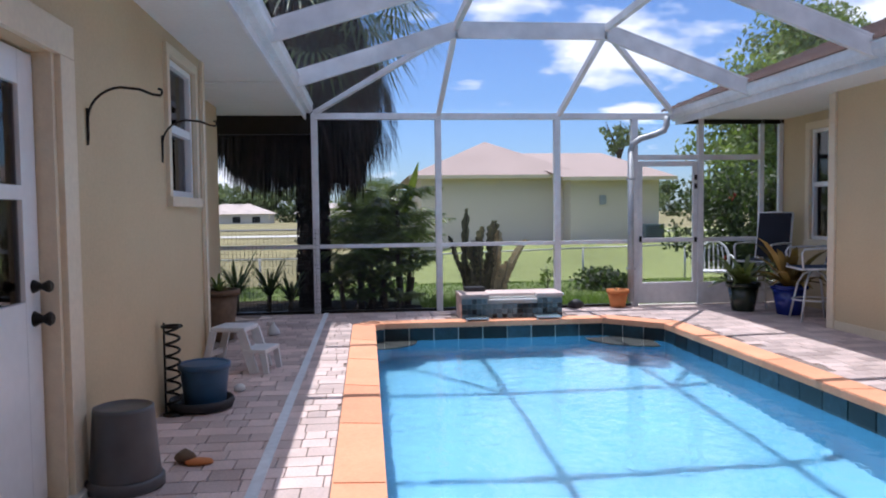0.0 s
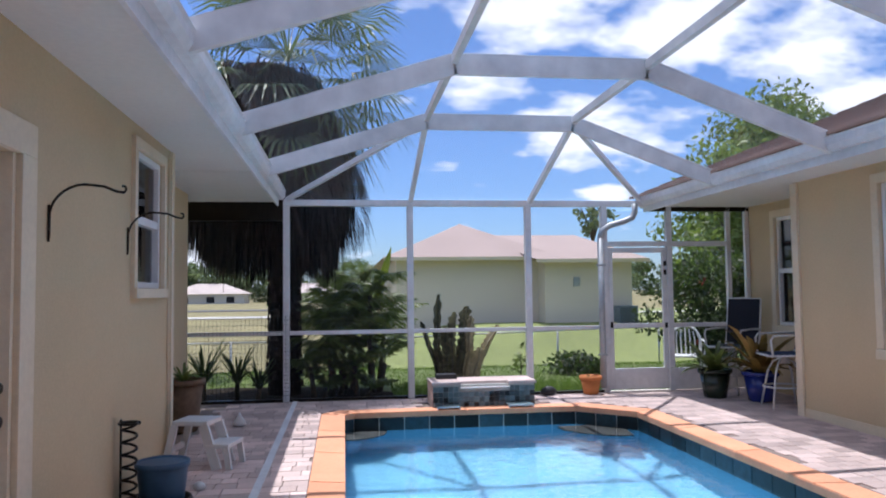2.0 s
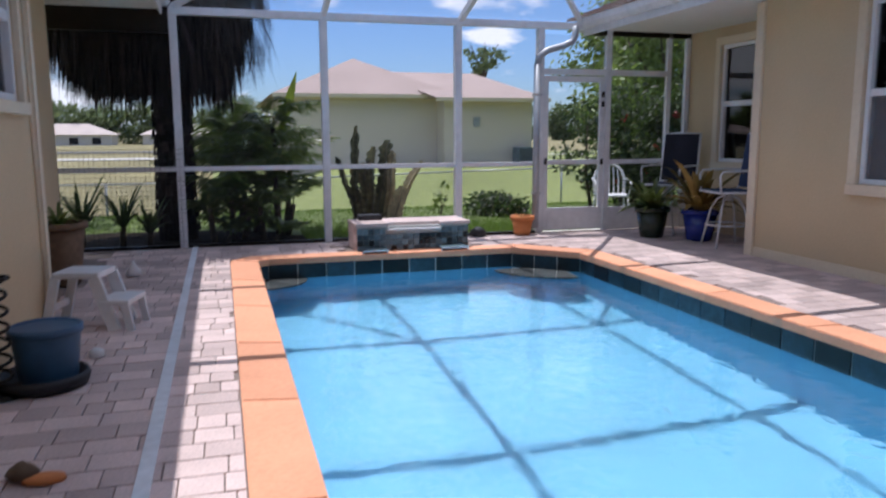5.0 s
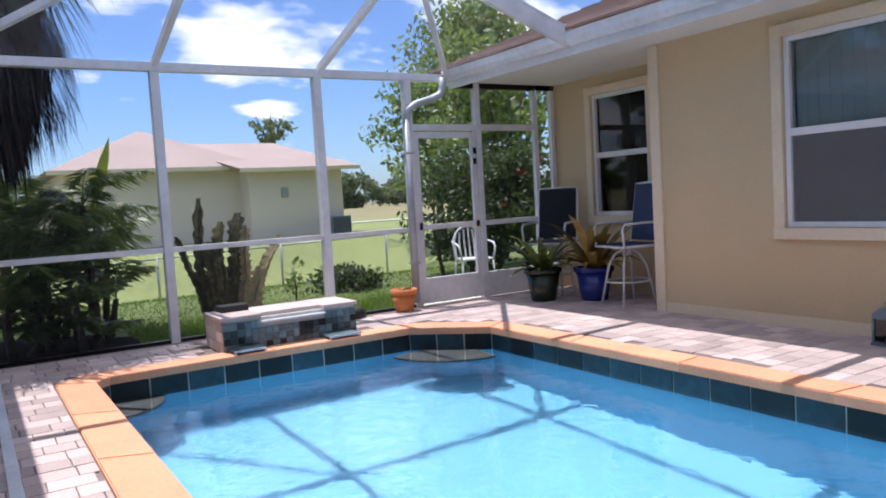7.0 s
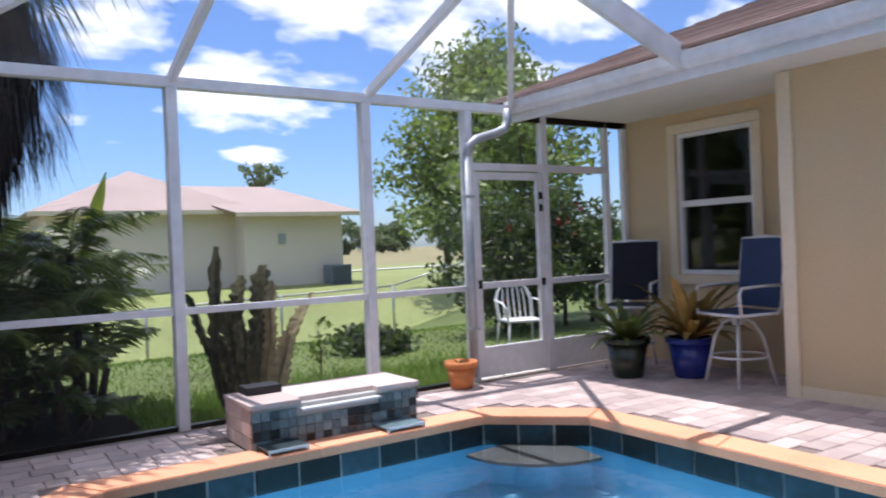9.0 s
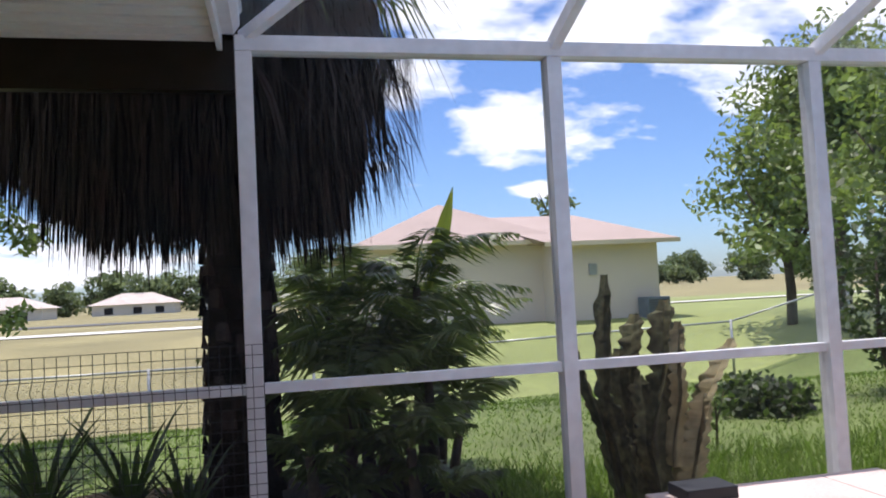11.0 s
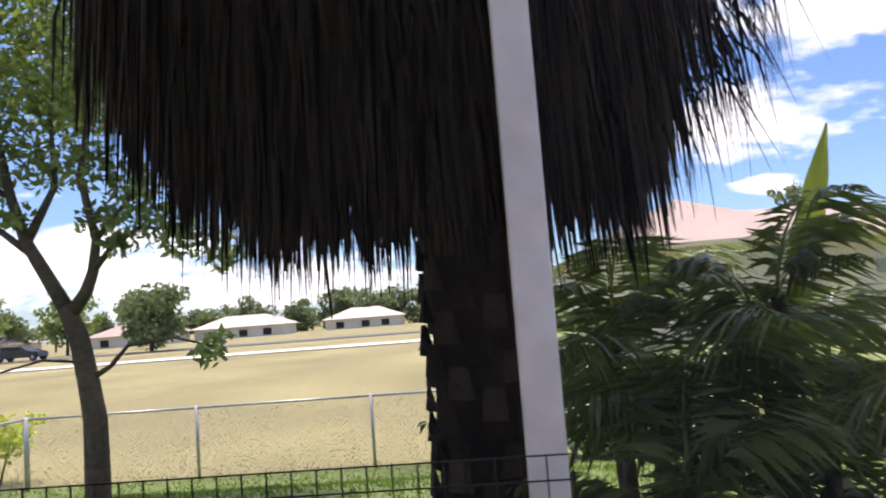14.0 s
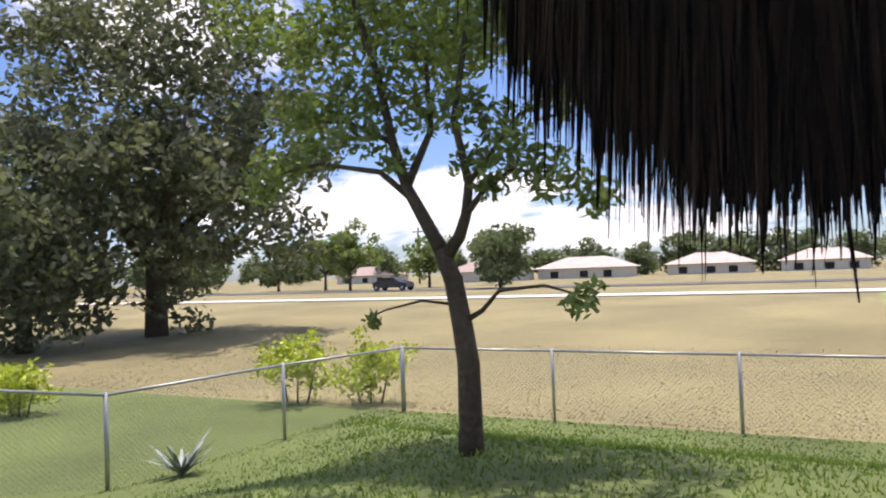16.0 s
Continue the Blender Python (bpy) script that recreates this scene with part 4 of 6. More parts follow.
small_tile = mesh_of("slate_tile", boxed(-0.029, 0.029, -0.006, 0.006, -0.029, 0.029, bevel=0.003), SLATE)
for k in range(20):
    for j in range(7):
        x, z = SX0 + 0.036 + k * 0.0613, -0.155 + j * 0.0615
        if 2.1 < x < 2.66 and z > 0.2:
            continue
        copy_mesh("tile", small_tile, spill, pose(x, SY0 + 0.006, z))
for j in range(3):
    for k in range(3):
        part("side_brick", boxed(SX0 - 0.004, SX0 + 0.012, SY0 + 0.02 + k * 0.165, SY0 + 0.178 + k * 0.165, 0.002 + j * 0.09, 0.087 + j * 0.09, bevel=0.004), PAVER, spill, "salmon side brick")
for a, b in ((1.79, 2.06), (2.63, 2.93)):
    part("shelf", boxed(a, b, 8.70, 8.90, 0.034, 0.046, bevel=0.003), SLATE, spill, "thin slate shelf")
    part("shelf_edge", boxed(a, b, 8.692, 8.699, 0.030, 0.048), RESIN, spill, "white shelf edge")
    for xx in (a + 0.008, b - 0.008):
        part("shelf_leg", boxed(xx - 0.006, xx + 0.006, 8.69, 8.702, -0.15, 0.03), RESIN, spill)
black_tray = solid("plant_tray", boxed(1.85, 2.10, 9.22, 9.40, SZ, SZ + 0.055, bevel=0.008), RUBBER, "small black plastic tray on the spillway", "tray")

# ---- right side: orange pot, downspout, lantern, rail ----
op = flower_pot("terracotta_pot", "small orange terracotta pot on the deck", (3.96, 9.72, 0), 0.135, 0.24, TERRA, 0.014)
part("plant", leaf_blades(nb(), 9, 0.12, 0.014, 0.8, (-0.02, 0, 0.2), 1.0), OAK_LEAF, op)
solid("dark_stone", lathe(nb(), [(0.05, 0), (0.11, 0.02), (0.10, 0.08), (0.03, 0.12)], (3.38, 9.70, 0), 12, 0.6), RUBBER, "dark rounded stone beside the spillway", "stone")

spout = thing("downspout", "grey metal downspout with an elbow from the gutter", "downspout", kind="structure")
part("elbow", tube(nb(), [(4.66, 9.80, 2.53), (4.66, 9.80, 2.42), (4.62, 9.80, 2.34), (4.50, 9.80, 2.29), (4.29, 9.80, 2.23), (4.19, 9.80, 2.16), (4.165, 9.80, 2.06)], 0.042, 10), SPOUT, spout)
part("pipe", tube(nb(), [(4.165, 9.80, 2.07), (4.165, 9.80, 0.06)], 0.042, 10), SPOUT, spout)
for z in (0.5, 1.7):
    part("strap", boxed(4.115, 4.215, 9.755, 9.845, z - 0.012, z + 0.012), SPOUT, spout)

lan = thing("garden_lantern", "small blue-grey metal lantern on the pavers", "lantern", (5.36, 5.38, 0))
part("base", boxed(-0.075, 0.075, -0.075, 0.075, 0.0, 0.02, bevel=0.004), LANTERN, lan)
for a in (-0.06, 0.06):
    for b in (-0.06, 0.06):
        part("upright", boxed(a - 0.008, a + 0.008, b - 0.008, b + 0.008, 0.02, 0.19), LANTERN, lan)
part("pane", boxed(-0.055, 0.055, -0.055, 0.055, 0.03, 0.185), DIM_GLASS, lan)
part("roof", lathe(nb(), [(0.115, 0.19), (0.11, 0.2), (0.05, 0.25), (0.012, 0.265)], n=4), LANTERN, lan)
part("ring", tube(nb(), [(0.02 * math.cos(a), 0, 0.285 + 0.02 * math.sin(a)) for a in (k * 0.55 for k in range(12))], 0.003, 5), LANTERN, lan)

rail = thing("pool_rail", "polished steel grab rail at the pool's near end", "grab rail")
pts = [(2.62, 2.19, -0.02), (2.45, 2.19, 0.0), (2.34, 2.19, 0.045), (2.275, 2.19, 0.13), (2.265, 2.19, 0.21), (2.285, 2.19, 0.29), (2.34, 2.19, 0.36), (2.43, 2.19, 0.40), (2.7, 2.19, 0.405), (2.95, 2.2, 0.38), (3.1, 2.25, 0.25), (3.15, 2.32, 0.0), (3.15, 2.34, -0.4)]
part("rail", tube(nb(), pts, 0.021, 12), STEEL, rail)
part("flange", lathe(nb(), [(0.05, 0.0), (0.05, 0.006), (0.025, 0.014)], (2.60, 2.19, 0.012), 20), STEEL, rail)

# ---- nook: potted plants and chairs ----
gp = flower_pot("glazed_planter", "dark green glazed planter with a striped bromeliad", (5.36, 9.06, 0), 0.19, 0.36, GREEN_GLAZE)
part("plant", leaf_blades(nb(), 44, 0.62, 0.05, 0.85, (0, 0, 0.30), 1.15, rnd=random.Random(3)), PALM_LEAF, gp)
bp = flower_pot("glazed_planter", "cobalt blue glazed planter with a tan bromeliad", (5.74, 8.66, 0), 0.20, 0.36, BLUE_GLAZE)
part("plant", leaf_blades(nb(), 46, 0.72, 0.07, 0.80, (0, 0, 0.30), 1.3, rnd=random.Random(4)), BROMELIAD, bp)


def swivel_chair(label, at, turn, fabric):
    """A high swivel patio chair: sling seat and back, white tube frame, ring of splayed legs."""
    c = thing("bar_chair", label, "chair", at, turn, group="patio bar chairs")
    seat = nb()
    box(seat, -0.23, 0.23, -0.22, 0.22, 0.60, 0.62, bevel=0.008)
    part("seat", seat, fabric, c)
    back = nb()
    bar(back, (0, -0.22, 0.64), (0, -0.30, 1.22), 0.46, 0.018, up=(0, 1, 0))
    part("backrest", back, fabric, c)
    for s in (-1, 1):
        part("back_frame", tube(nb(), [(s * 0.24, 0.22, 0.60), (s * 0.24, -0.2, 0.60), (s * 0.245, -0.235, 0.66), (s * 0.24, -0.31, 1.22)], 0.013), RESIN, c)
        part("armrest", tube(nb(), [(s * 0.255, 0.20, 0.60), (s * 0.26, 0.22, 0.78), (s * 0.26, 0.19, 0.825), (s * 0.262, -0.05, 0.835), (s * 0.258, -0.25, 0.83)], 0.013), RESIN, c)
    part("top_rail", tube(nb(), [(-0.24, -0.31, 1.22), (0, -0.318, 1.235), (0.24, -0.31, 1.22)], 0.013), RESIN, c)
    part("seat_frame", tube(nb(), [(-0.24, 0.22, 0.60), (0.24, 0.22, 0.60)], 0.013), RESIN, c)
    part("swivel", lathe(nb(), [(0.05, 0.50), (0.05, 0.585), (0.09, 0.598)], n=14), RESIN, c)
    for k in range(4):
        a = radians(45 + 90 * k)
        d = Vector((math.cos(a), math.sin(a), 0))
        part("leg", tube(nb(), [d * 0.04 + Vector((0, 0, 0.56)), d * 0.12 + Vector((0, 0, 0.52)), d * 0.19 + Vector((0, 0, 0.40)), d * 0.23 + Vector((0, 0, 0.22)), d * 0.28 + Vector((0, 0, 0.0))], 0.012), RESIN, c)
    part("foot_ring", tube(nb(), [(0.225 * math.cos(a), 0.225 * math.sin(a), 0.24) for a in (k * math.pi / 12 for k in range(25))], 0.010, 6), RESIN, c)
    return c


swivel_chair("white tube swivel bar chair with a blue sling seat", (5.74, 8.16, 0), 78, SLING)
swivel_chair("white tube swivel bar chair with a dark navy sling", (5.80, 9.42, 0), 118, NAVY)

# garden chair on the lawn outside the screen door
lc = thing("garden_chair", "white cast garden armchair standing on the lawn", "chair", (6.2, 11.6, -0.12), 160)
part("seat", boxed(-0.24, 0.24, -0.22, 0.22, 0.40, 0.425, bevel=0.01), RESIN, lc)
bm = nb()
for k in range(7):
    x = -0.21 + 0.07 * k
    tube(bm, [(x, -0.21, 0.42), (x * 1.05, -0.27, 0.66), (x * 0.9, -0.31, 0.86 - abs(x) * 0.5)], 0.012, 6)
tube(bm, [(-0.235, -0.2, 0.42)] + [(0.24 * math.cos(a), -0.26 - 0.05 * math.sin(a), 0.62 + 0.26 * math.sin(a)) for a in (math.pi - k * math.pi / 10 for k in range(11))] + [(0.235, -0.2, 0.42)], 0.016, 6)
part("backrest", bm, RESIN, lc)
for s in (-1, 1):
    part("armrest", tube(nb(), [(s * 0.23, 0.2, 0.42), (s * 0.26, 0.22, 0.58), (s * 0.27, 0.1, 0.64), (s * 0.26, -0.25, 0.66)], 0.014), RESIN, lc)
    part("leg", tube(nb(), [(s * 0.22, 0.2, 0.41), (s * 0.25, 0.24, 0.0)], 0.014), RESIN, lc)
    part("leg", tube(nb(), [(s * 0.22, -0.2, 0.41), (s * 0.25, -0.27, 0.0)], 0.014), RESIN, lc)


# ---- plants and the view outside ----
def fast_mesh(name, verts, faces, mat, parent=None, kind="", label="", category=""):
    me = bpy.data.meshes.new(name)
    me.from_pydata(verts, [], faces)
    me.materials.append(mat)
    ob = new(name, me)
    if parent is not None:
        ob.parent = parent
    return tagged(ob, label, category, kind=kind)


def leaf_cloud(rng, clumps, per, size, flat=0.5):
    """Small folded leaves scattered in clumps: (x, y, z, radius)."""
    vs, fs = [], []
    for cx, cy, cz, cr in clumps:
        n = max(4, int(per * cr * cr))
        p = rng.normal(size=(n, 3))
        p /= np.linalg.norm(p, axis=1)[:, None] + 1e-9
        p *= (rng.random(n) ** 0.45)[:, None] * cr
        p[:, 2] *= 0.75
        a = rng.normal(size=(n, 3)); a /= np.linalg.norm(a, axis=1)[:, None]
        b = np.cross(a, rng.normal(size=(n, 3))); b /= np.linalg.norm(b, axis=1)[:, None] + 1e-9
        s = size * (0.6 + 0.8 * rng.random(n))
        for k in range(n):
            c = p[k] + (cx, cy, cz)
            u, w = a[k] * s[k], b[k] * s[k] * flat
            i = len(vs)
            vs += [tuple(c - u), tuple(c + w), tuple(c + u), tuple(c - w)]
            fs.append((i, i + 1, i + 2, i + 3))
    return vs, fs


def crown_clumps(rng, centre, radii, n, r0, r1):
    out = []
    for _ in range(n):
        d = rng.normal(size=3)
        d /= np.linalg.norm(d)
        k = rng.random() ** 0.5
        out.append((centre[0] + d[0] * radii[0] * k, centre[1] + d[1] * radii[1] * k, centre[2] + d[2] * radii[2] * k, r0 + (r1 - r0) * rng.random()))
    return out


def limbs(bm, paths):
    for pts, ra, rb in paths:
        n = len(pts)
        tube(bm, pts, [ra + (rb - ra) * k / (n - 1) for k in range(n)], 9)
    return bm


def plain_tree(name, label, x, y, z, h, rx, ry, rz, seed, mat, clumps=26, per=110, size=0.11, r=(0.5, 1.0), trunk=0.16, low=0.45):
    rng = np.random.default_rng(seed)
    t = thing(name, label, "tree", (x, y, z))
    paths = [([(0, 0, -0.1), (0.04, 0, h * low * 0.5), (0.0, 0.03, h * low)], trunk, trunk * 0.75)]
    for k in range(6):
        a = k * 1.05 + rng.random()
        paths.append(([(0, 0.03, h * low * 0.9), (math.cos(a) * rx * 0.35, math.sin(a) * ry * 0.35, h * (low + 0.16)), (math.cos(a) * rx * 0.7, math.sin(a) * ry * 0.7, h * (low + 0.32))], trunk * 0.55, trunk * 0.12))
    part("trunk", limbs(nb(), paths), BARK, t)
    cl = crown_clumps(rng, (0, 0, h - rz), (rx, ry, rz), clumps, *r)
    vs, fs = leaf_cloud(rng, cl, per, size)
    fast_mesh("crown", vs, fs, mat, t)
    return t


# the palm with its skirt of dead fronds
rng = np.random.default_rng(11)
PALM = (-0.14, 11.45)
palm = thing("fan_palm", "tall fan palm with a long shaggy skirt of dead fronds", "palm tree", (PALM[0], PALM[1], -0.12))
part("trunk", tube(nb(), [(0, 0, -0.1), (0.0, 0, 0.8), (0.02, 0, 2.2), (0.05, 0.05, 4.8)], [0.25, 0.215, 0.21, 0.19], 16), PALM_BARK, palm, "dark trunk studded with old leaf bases")
boot = nb()
for v in ((-0.05, 0, 0.0), (0.05, 0, 0.0), (0.04, 0.035, 0.13), (-0.04, 0.035, 0.13), (-0.04, 0.05, 0.01), (0.04, 0.05, 0.01)):
    boot.verts.new(v)
boot.verts.ensure_lookup_table()
for f in ((0, 1, 2, 3), (4, 5, 2, 3), (0, 4, 3), (1, 5, 2), (0, 1, 5, 4)):
    boot.faces.new([boot.verts[i] for i in f])
boot_mesh = mesh_of("leaf_base", boot, PALM_BARK)
for k in range(130):
    a, z = k * 2.39996, 0.12 + 0.0165 * k
    rr = 0.205 if z > 0.8 else 0.205 + 0.035 * (0.8 - z)
    copy_mesh("leaf_base", boot_mesh, palm, pose(rr * math.cos(a), rr * math.sin(a), z, 0, 0, math.degrees(a) - 90 + rng.uniform(-12, 12)))


def thatch(rng, n, z_top, z_bot, radius, length, centre=(0, 0), arc=None):
    """Hanging strips of dead fan leaves, in tufts."""
    vs, fs = [], []
    for _ in range(n):
        a = rng.uniform(0, 2 * math.pi) if arc is None else rng.uniform(*arc)
        z = rng.uniform(z_bot, z_top)
        rad = radius(z) * rng.uniform(0.72, 1.0)
        ox, oy = centre[0] + math.cos(a) * rad * 0.8, centre[1] + math.sin(a) * rad * 0.8
        for _ in range(9):
            q = a + rng.normal() * 0.12
            ln = length * rng.uniform(0.5, 1.15)
            w = rng.uniform(0.007, 0.016)
            x, y, zz = ox + rng.normal() * 0.05, oy + rng.normal() * 0.05, z + rng.normal() * 0.05
            dx, dy = math.cos(q) * 0.22 * ln, math.sin(q) * 0.22 * ln
            tx, ty = -math.sin(q + rng.normal() * 0.8) * w, math.cos(q + rng.normal() * 0.8) * w
            sway = rng.normal() * 0.9
            i = len(vs)
            for u, wd in ((0.0, 0.7), (0.45, 1.0), (1.0, 0.15)):
                px, py, pz = x + (dx + sway * dy) * (u - 0.45 * u * u), y + (dy - sway * dx) * (u - 0.45 * u * u), zz - ln * (0.25 * u + 0.75 * u * u)
                vs += [(px - tx * wd, py - ty * wd, pz), (px + tx * wd, py + ty * wd, pz)]
            fs += [(i, i + 1, i + 3, i + 2), (i + 2, i + 3, i + 5, i + 4)]
    return vs, fs


def skirt_r(z):
    """Radius at which the dead fronds hang from, by height: widest at shoulder height of the skirt."""
    return 0.86 + 0.62 * smooth_step((z - 2.15) / 0.75) - 0.62 * smooth_step((z - 3.3) / 1.7)


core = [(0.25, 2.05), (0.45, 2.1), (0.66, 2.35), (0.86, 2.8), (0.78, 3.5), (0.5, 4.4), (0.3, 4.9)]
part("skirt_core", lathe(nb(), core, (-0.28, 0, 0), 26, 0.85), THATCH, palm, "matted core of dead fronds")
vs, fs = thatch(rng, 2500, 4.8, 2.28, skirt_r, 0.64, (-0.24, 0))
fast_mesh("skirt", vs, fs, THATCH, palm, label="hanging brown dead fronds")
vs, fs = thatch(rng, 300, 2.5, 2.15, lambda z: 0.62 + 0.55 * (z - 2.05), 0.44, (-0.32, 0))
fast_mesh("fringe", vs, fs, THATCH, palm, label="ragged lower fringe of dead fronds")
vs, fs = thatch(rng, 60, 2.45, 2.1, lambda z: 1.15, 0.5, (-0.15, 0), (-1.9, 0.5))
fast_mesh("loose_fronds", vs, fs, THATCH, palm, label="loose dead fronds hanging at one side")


def dead_fans(rng, n, arc, z_top, z_bot, centre):
    """Folded dead fan leaves hanging over the skirt: a bundle of long pointed ribs from one stalk."""
    vs, fs = [], []
    for _ in range(n):
        a, z = rng.uniform(*arc), rng.uniform(z_bot, z_top)
        rad = skirt_r(z) * rng.uniform(0.74, 0.92)
        p = Vector((centre[0] + math.cos(a) * rad, centre[1] + math.sin(a) * rad, z))
        ln, lean = rng.uniform(0.45, 0.95), rng.uniform(0.02, 0.3)
        out, side = Vector((math.cos(a), math.sin(a), 0)), Vector((-math.sin(a), math.cos(a), 0))
        for _ in range(13):
            f = rng.normal() * 0.2
            e = p + out * (lean * ln) + side * (f * ln) + Vector((0, 0, -ln * rng.uniform(0.75, 1.05)))
            m = p.lerp(e, 0.5) + out * rng.uniform(0.0, 0.09) + side * f * 0.12
            w = side * rng.uniform(0.005, 0.011)
            i = len(vs)
            vs += [tuple(p), tuple(m - w), tuple(e), tuple(m + w)]
            fs.append((i, i + 1, i + 2, i + 3))
    return vs, fs


# only on the right-hand arc, in the lighter colour that paints it sunlit
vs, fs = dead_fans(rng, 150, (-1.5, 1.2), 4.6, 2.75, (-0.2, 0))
fast_mesh("dead_fans", vs, fs, THATCH_LIT, palm, label="grey-brown dead fan leaves, coloured lighter for the sunlit side")

def fan_frond(vs, fs, rng, base, way, stem, size, droop):
    """A fan leaf: stalk and radiating pointed segments."""
    base, way = Vector(base), Vector(way).normalized()
    side = way.cross(Vector((0, 0, 1))).normalized()
    up = side.cross(way).normalized()
    tip = base + way * stem + Vector((0, 0, -droop * stem * 0.3))
    i = len(vs)
    vs += [tuple(base - side * 0.012), tuple(base + side * 0.012), tuple(tip + side * 0.008), tuple(tip - side * 0.008)]
    fs.append((i, i + 1, i + 2, i + 3))
    for k in range(22):
        a = radians(-115 + 230 * k / 21)
        d = (way * math.cos(a) + side * math.sin(a)).normalized()
        ln = size * (0.75 + 0.25 * math.cos(a)) * rng.uniform(0.85, 1.08)
        m, e = tip + d * ln * 0.55 + up * 0.03, tip + d * ln + Vector((0, 0, -droop * ln * rng.uniform(0.3, 0.8)))
        t = d.cross(up) * 0.022
        i = len(vs)
        vs += [tuple(tip), tuple(m - t), tuple(e), tuple(m + t)]
        fs.append((i, i + 1, i + 2, i + 3))


vs, fs = [], []
for k in range(64):
    a, el = k * 2.39996, radians(-40 + 110 * (k / 64))
    way = (math.cos(a) * math.cos(el), math.sin(a) * math.cos(el), math.sin(el))
    fan_frond(vs, fs, rng, (0.05, 0.05, 4.75 + 0.006 * k), way, rng.uniform(0.9, 1.4), rng.uniform(0.75, 1.0), 0.8 - 0.5 * k / 64)
fast_mesh("crown", vs, fs, FAN_LEAF, palm, label="green fan-shaped live fronds")


# feather palms beside it
def feather_palm(label, x, y, z, n, length, seed, rise=0.35, canes=3, spear=None):
    rng = np.random.default_rng(seed)
    t = thing("feather_palm", label, "palm", (x, y, z), group="feather palms")
    vs, fs = [], []
    cane = nb()
    tops = []
    for c in range(canes):
        a = c * 2.1
        tp = Vector((0.16 * math.cos(a), 0.16 * math.sin(a), rise + 0.18 * c))
        tube(cane, [(0.06 * math.cos(a), 0.06 * math.sin(a), -0.05), tp], [0.045, 0.03], 8)
        tops.append(tp)
    part("canes", cane, BARK, t)
    for k in range(n):
        a = k * 2.39996 + rng.uniform(-0.2, 0.2)
        el = radians(rng.uniform(30, 85))
        ln = length * rng.uniform(0.75, 1.1)
        b = tops[k % canes]
        d = Vector((math.cos(a), math.sin(a), 0))
        pts = [b + d * (ln * (0.35 + math.cos(el)) * 0.8 * u ** 1.6) + Vector((0, 0, ln * math.sin(el) * (1.05 * u - 0.62 * u ** 2.4))) for u in (j / 14 for j in range(15))]
        side = Vector((-d.y, d.x, 0))
        for j in range(14):
            p, q = pts[j], pts[j + 1]
            i = len(vs)
            w = 0.010 * (1 - j / 16)
            vs += [tuple(p - side * w), tuple(p + side * w), tuple(q + side * w * 0.9), tuple(q - side * w * 0.9)]
            fs.append((i, i + 1, i + 2, i + 3))
            if j < 2:
                continue
            f = (q - p).normalized()
            for h in (0.0, 0.33, 0.66):
                r = p.lerp(q, h)
                for s in (-1, 1):
                    lw = ln * 0.38 * math.sin(math.pi * min(0.97, 0.14 + j / 16)) * rng.uniform(0.85, 1.1)
                    e = r + side * (s * lw * 0.7) + f * lw * 0.6 + Vector((0, 0, -lw * rng.uniform(0.25, 0.75)))
                    mid = r.lerp(e, 0.4) + Vector((0, 0, 0.015))
                    o = f * 0.015
                    i = len(vs)
                    vs += [tuple(r), tuple(mid - o), tuple(e), tuple(mid + o)]
                    fs.append((i, i + 1, i + 2, i + 3))
    fast_mesh("fronds", vs, fs, PALM_LEAF, t, label="arching green feather fronds")
    if spear:
        a, b = Vector(spear[0]), Vector(spear[1])
        bm = nb()
        d = (b - a)
        sd = Vector((1, 0, 0))
        rows = []
        for u, w in ((0, 0.02), (0.35, 0.075), (0.7, 0.05), (1.0, 0.004)):
            q = a + d * u
            rows.append([bm.verts.new(q - sd * w), bm.verts.new(q + Vector((0, -0.012, 0))), bm.verts.new(q + sd * w)])
        for r0, r1 in zip(rows, rows[1:]):
            for i in (0, 1):
                bm.faces.new((r0[i], r0[i + 1], r1[i + 1], r1[i]))
        part("spear_leaf", bm, LIME_LEAF, t, "upright unopened spear leaf")
    return t


feather_palm("dense clump of green feather palm fronds beside the fan palm", 0.78, 11.85, -0.14, 15, 1.5, 21, rise=0.5)
feather_palm("green feather palm with an upright spear leaf", 1.20, 11.8, -0.14, 11, 1.0, 22, rise=1.1, spear=((0.05, 0, 1.45), (0.27, 0, 2.22)))
feather_palm("low feather palm with drooping dark fronds", 1.18, 11.4, -0.14, 12, 0.95, 23, rise=0.45)
feather_palm("shaded feather palm at the foot of the fan palm", 0.60, 11.15, -0.14, 13, 0.95, 24)
feather_palm("feather palm with dark fronds behind the others", 0.60, 12.5, -0.14, 12, 1.25, 25, rise=0.9)
feather_palm("low bushy feather palm in the shade of the fan palm", 0.95, 10.85, -0.14, 13, 0.6, 26, rise=0.12)
feather_palm("low shaded feather palm by the trunk", 0.35, 10.9, -0.14, 12, 0.6, 27, rise=0.12)

# dark yucca-like plants outside the left screen
for k, (x, y, h) in enumerate(((-1.15, 10.55, 0.85), (-0.72, 10.6, 0.8), (-0.42, 10.5, 0.6), (-1.6, 10.7, 0.8))):
    t = thing("yucca", "dark spiky yucca outside the screen", "yucca", (x, y, -0.14), group="yuccas by the screen")
    part("stem", tube(nb(), [(0, 0, -0.05), (0.02, 0, h * 0.45)], [0.04, 0.03], 8), BARK, t)
    part("leaves", leaf_blades(nb(), 34, h * 0.75, 0.026, 0.62, (0.02, 0, h * 0.35), 1.25, rnd=random.Random(30 + k), droop=0.45), OAK_LEAF, t)


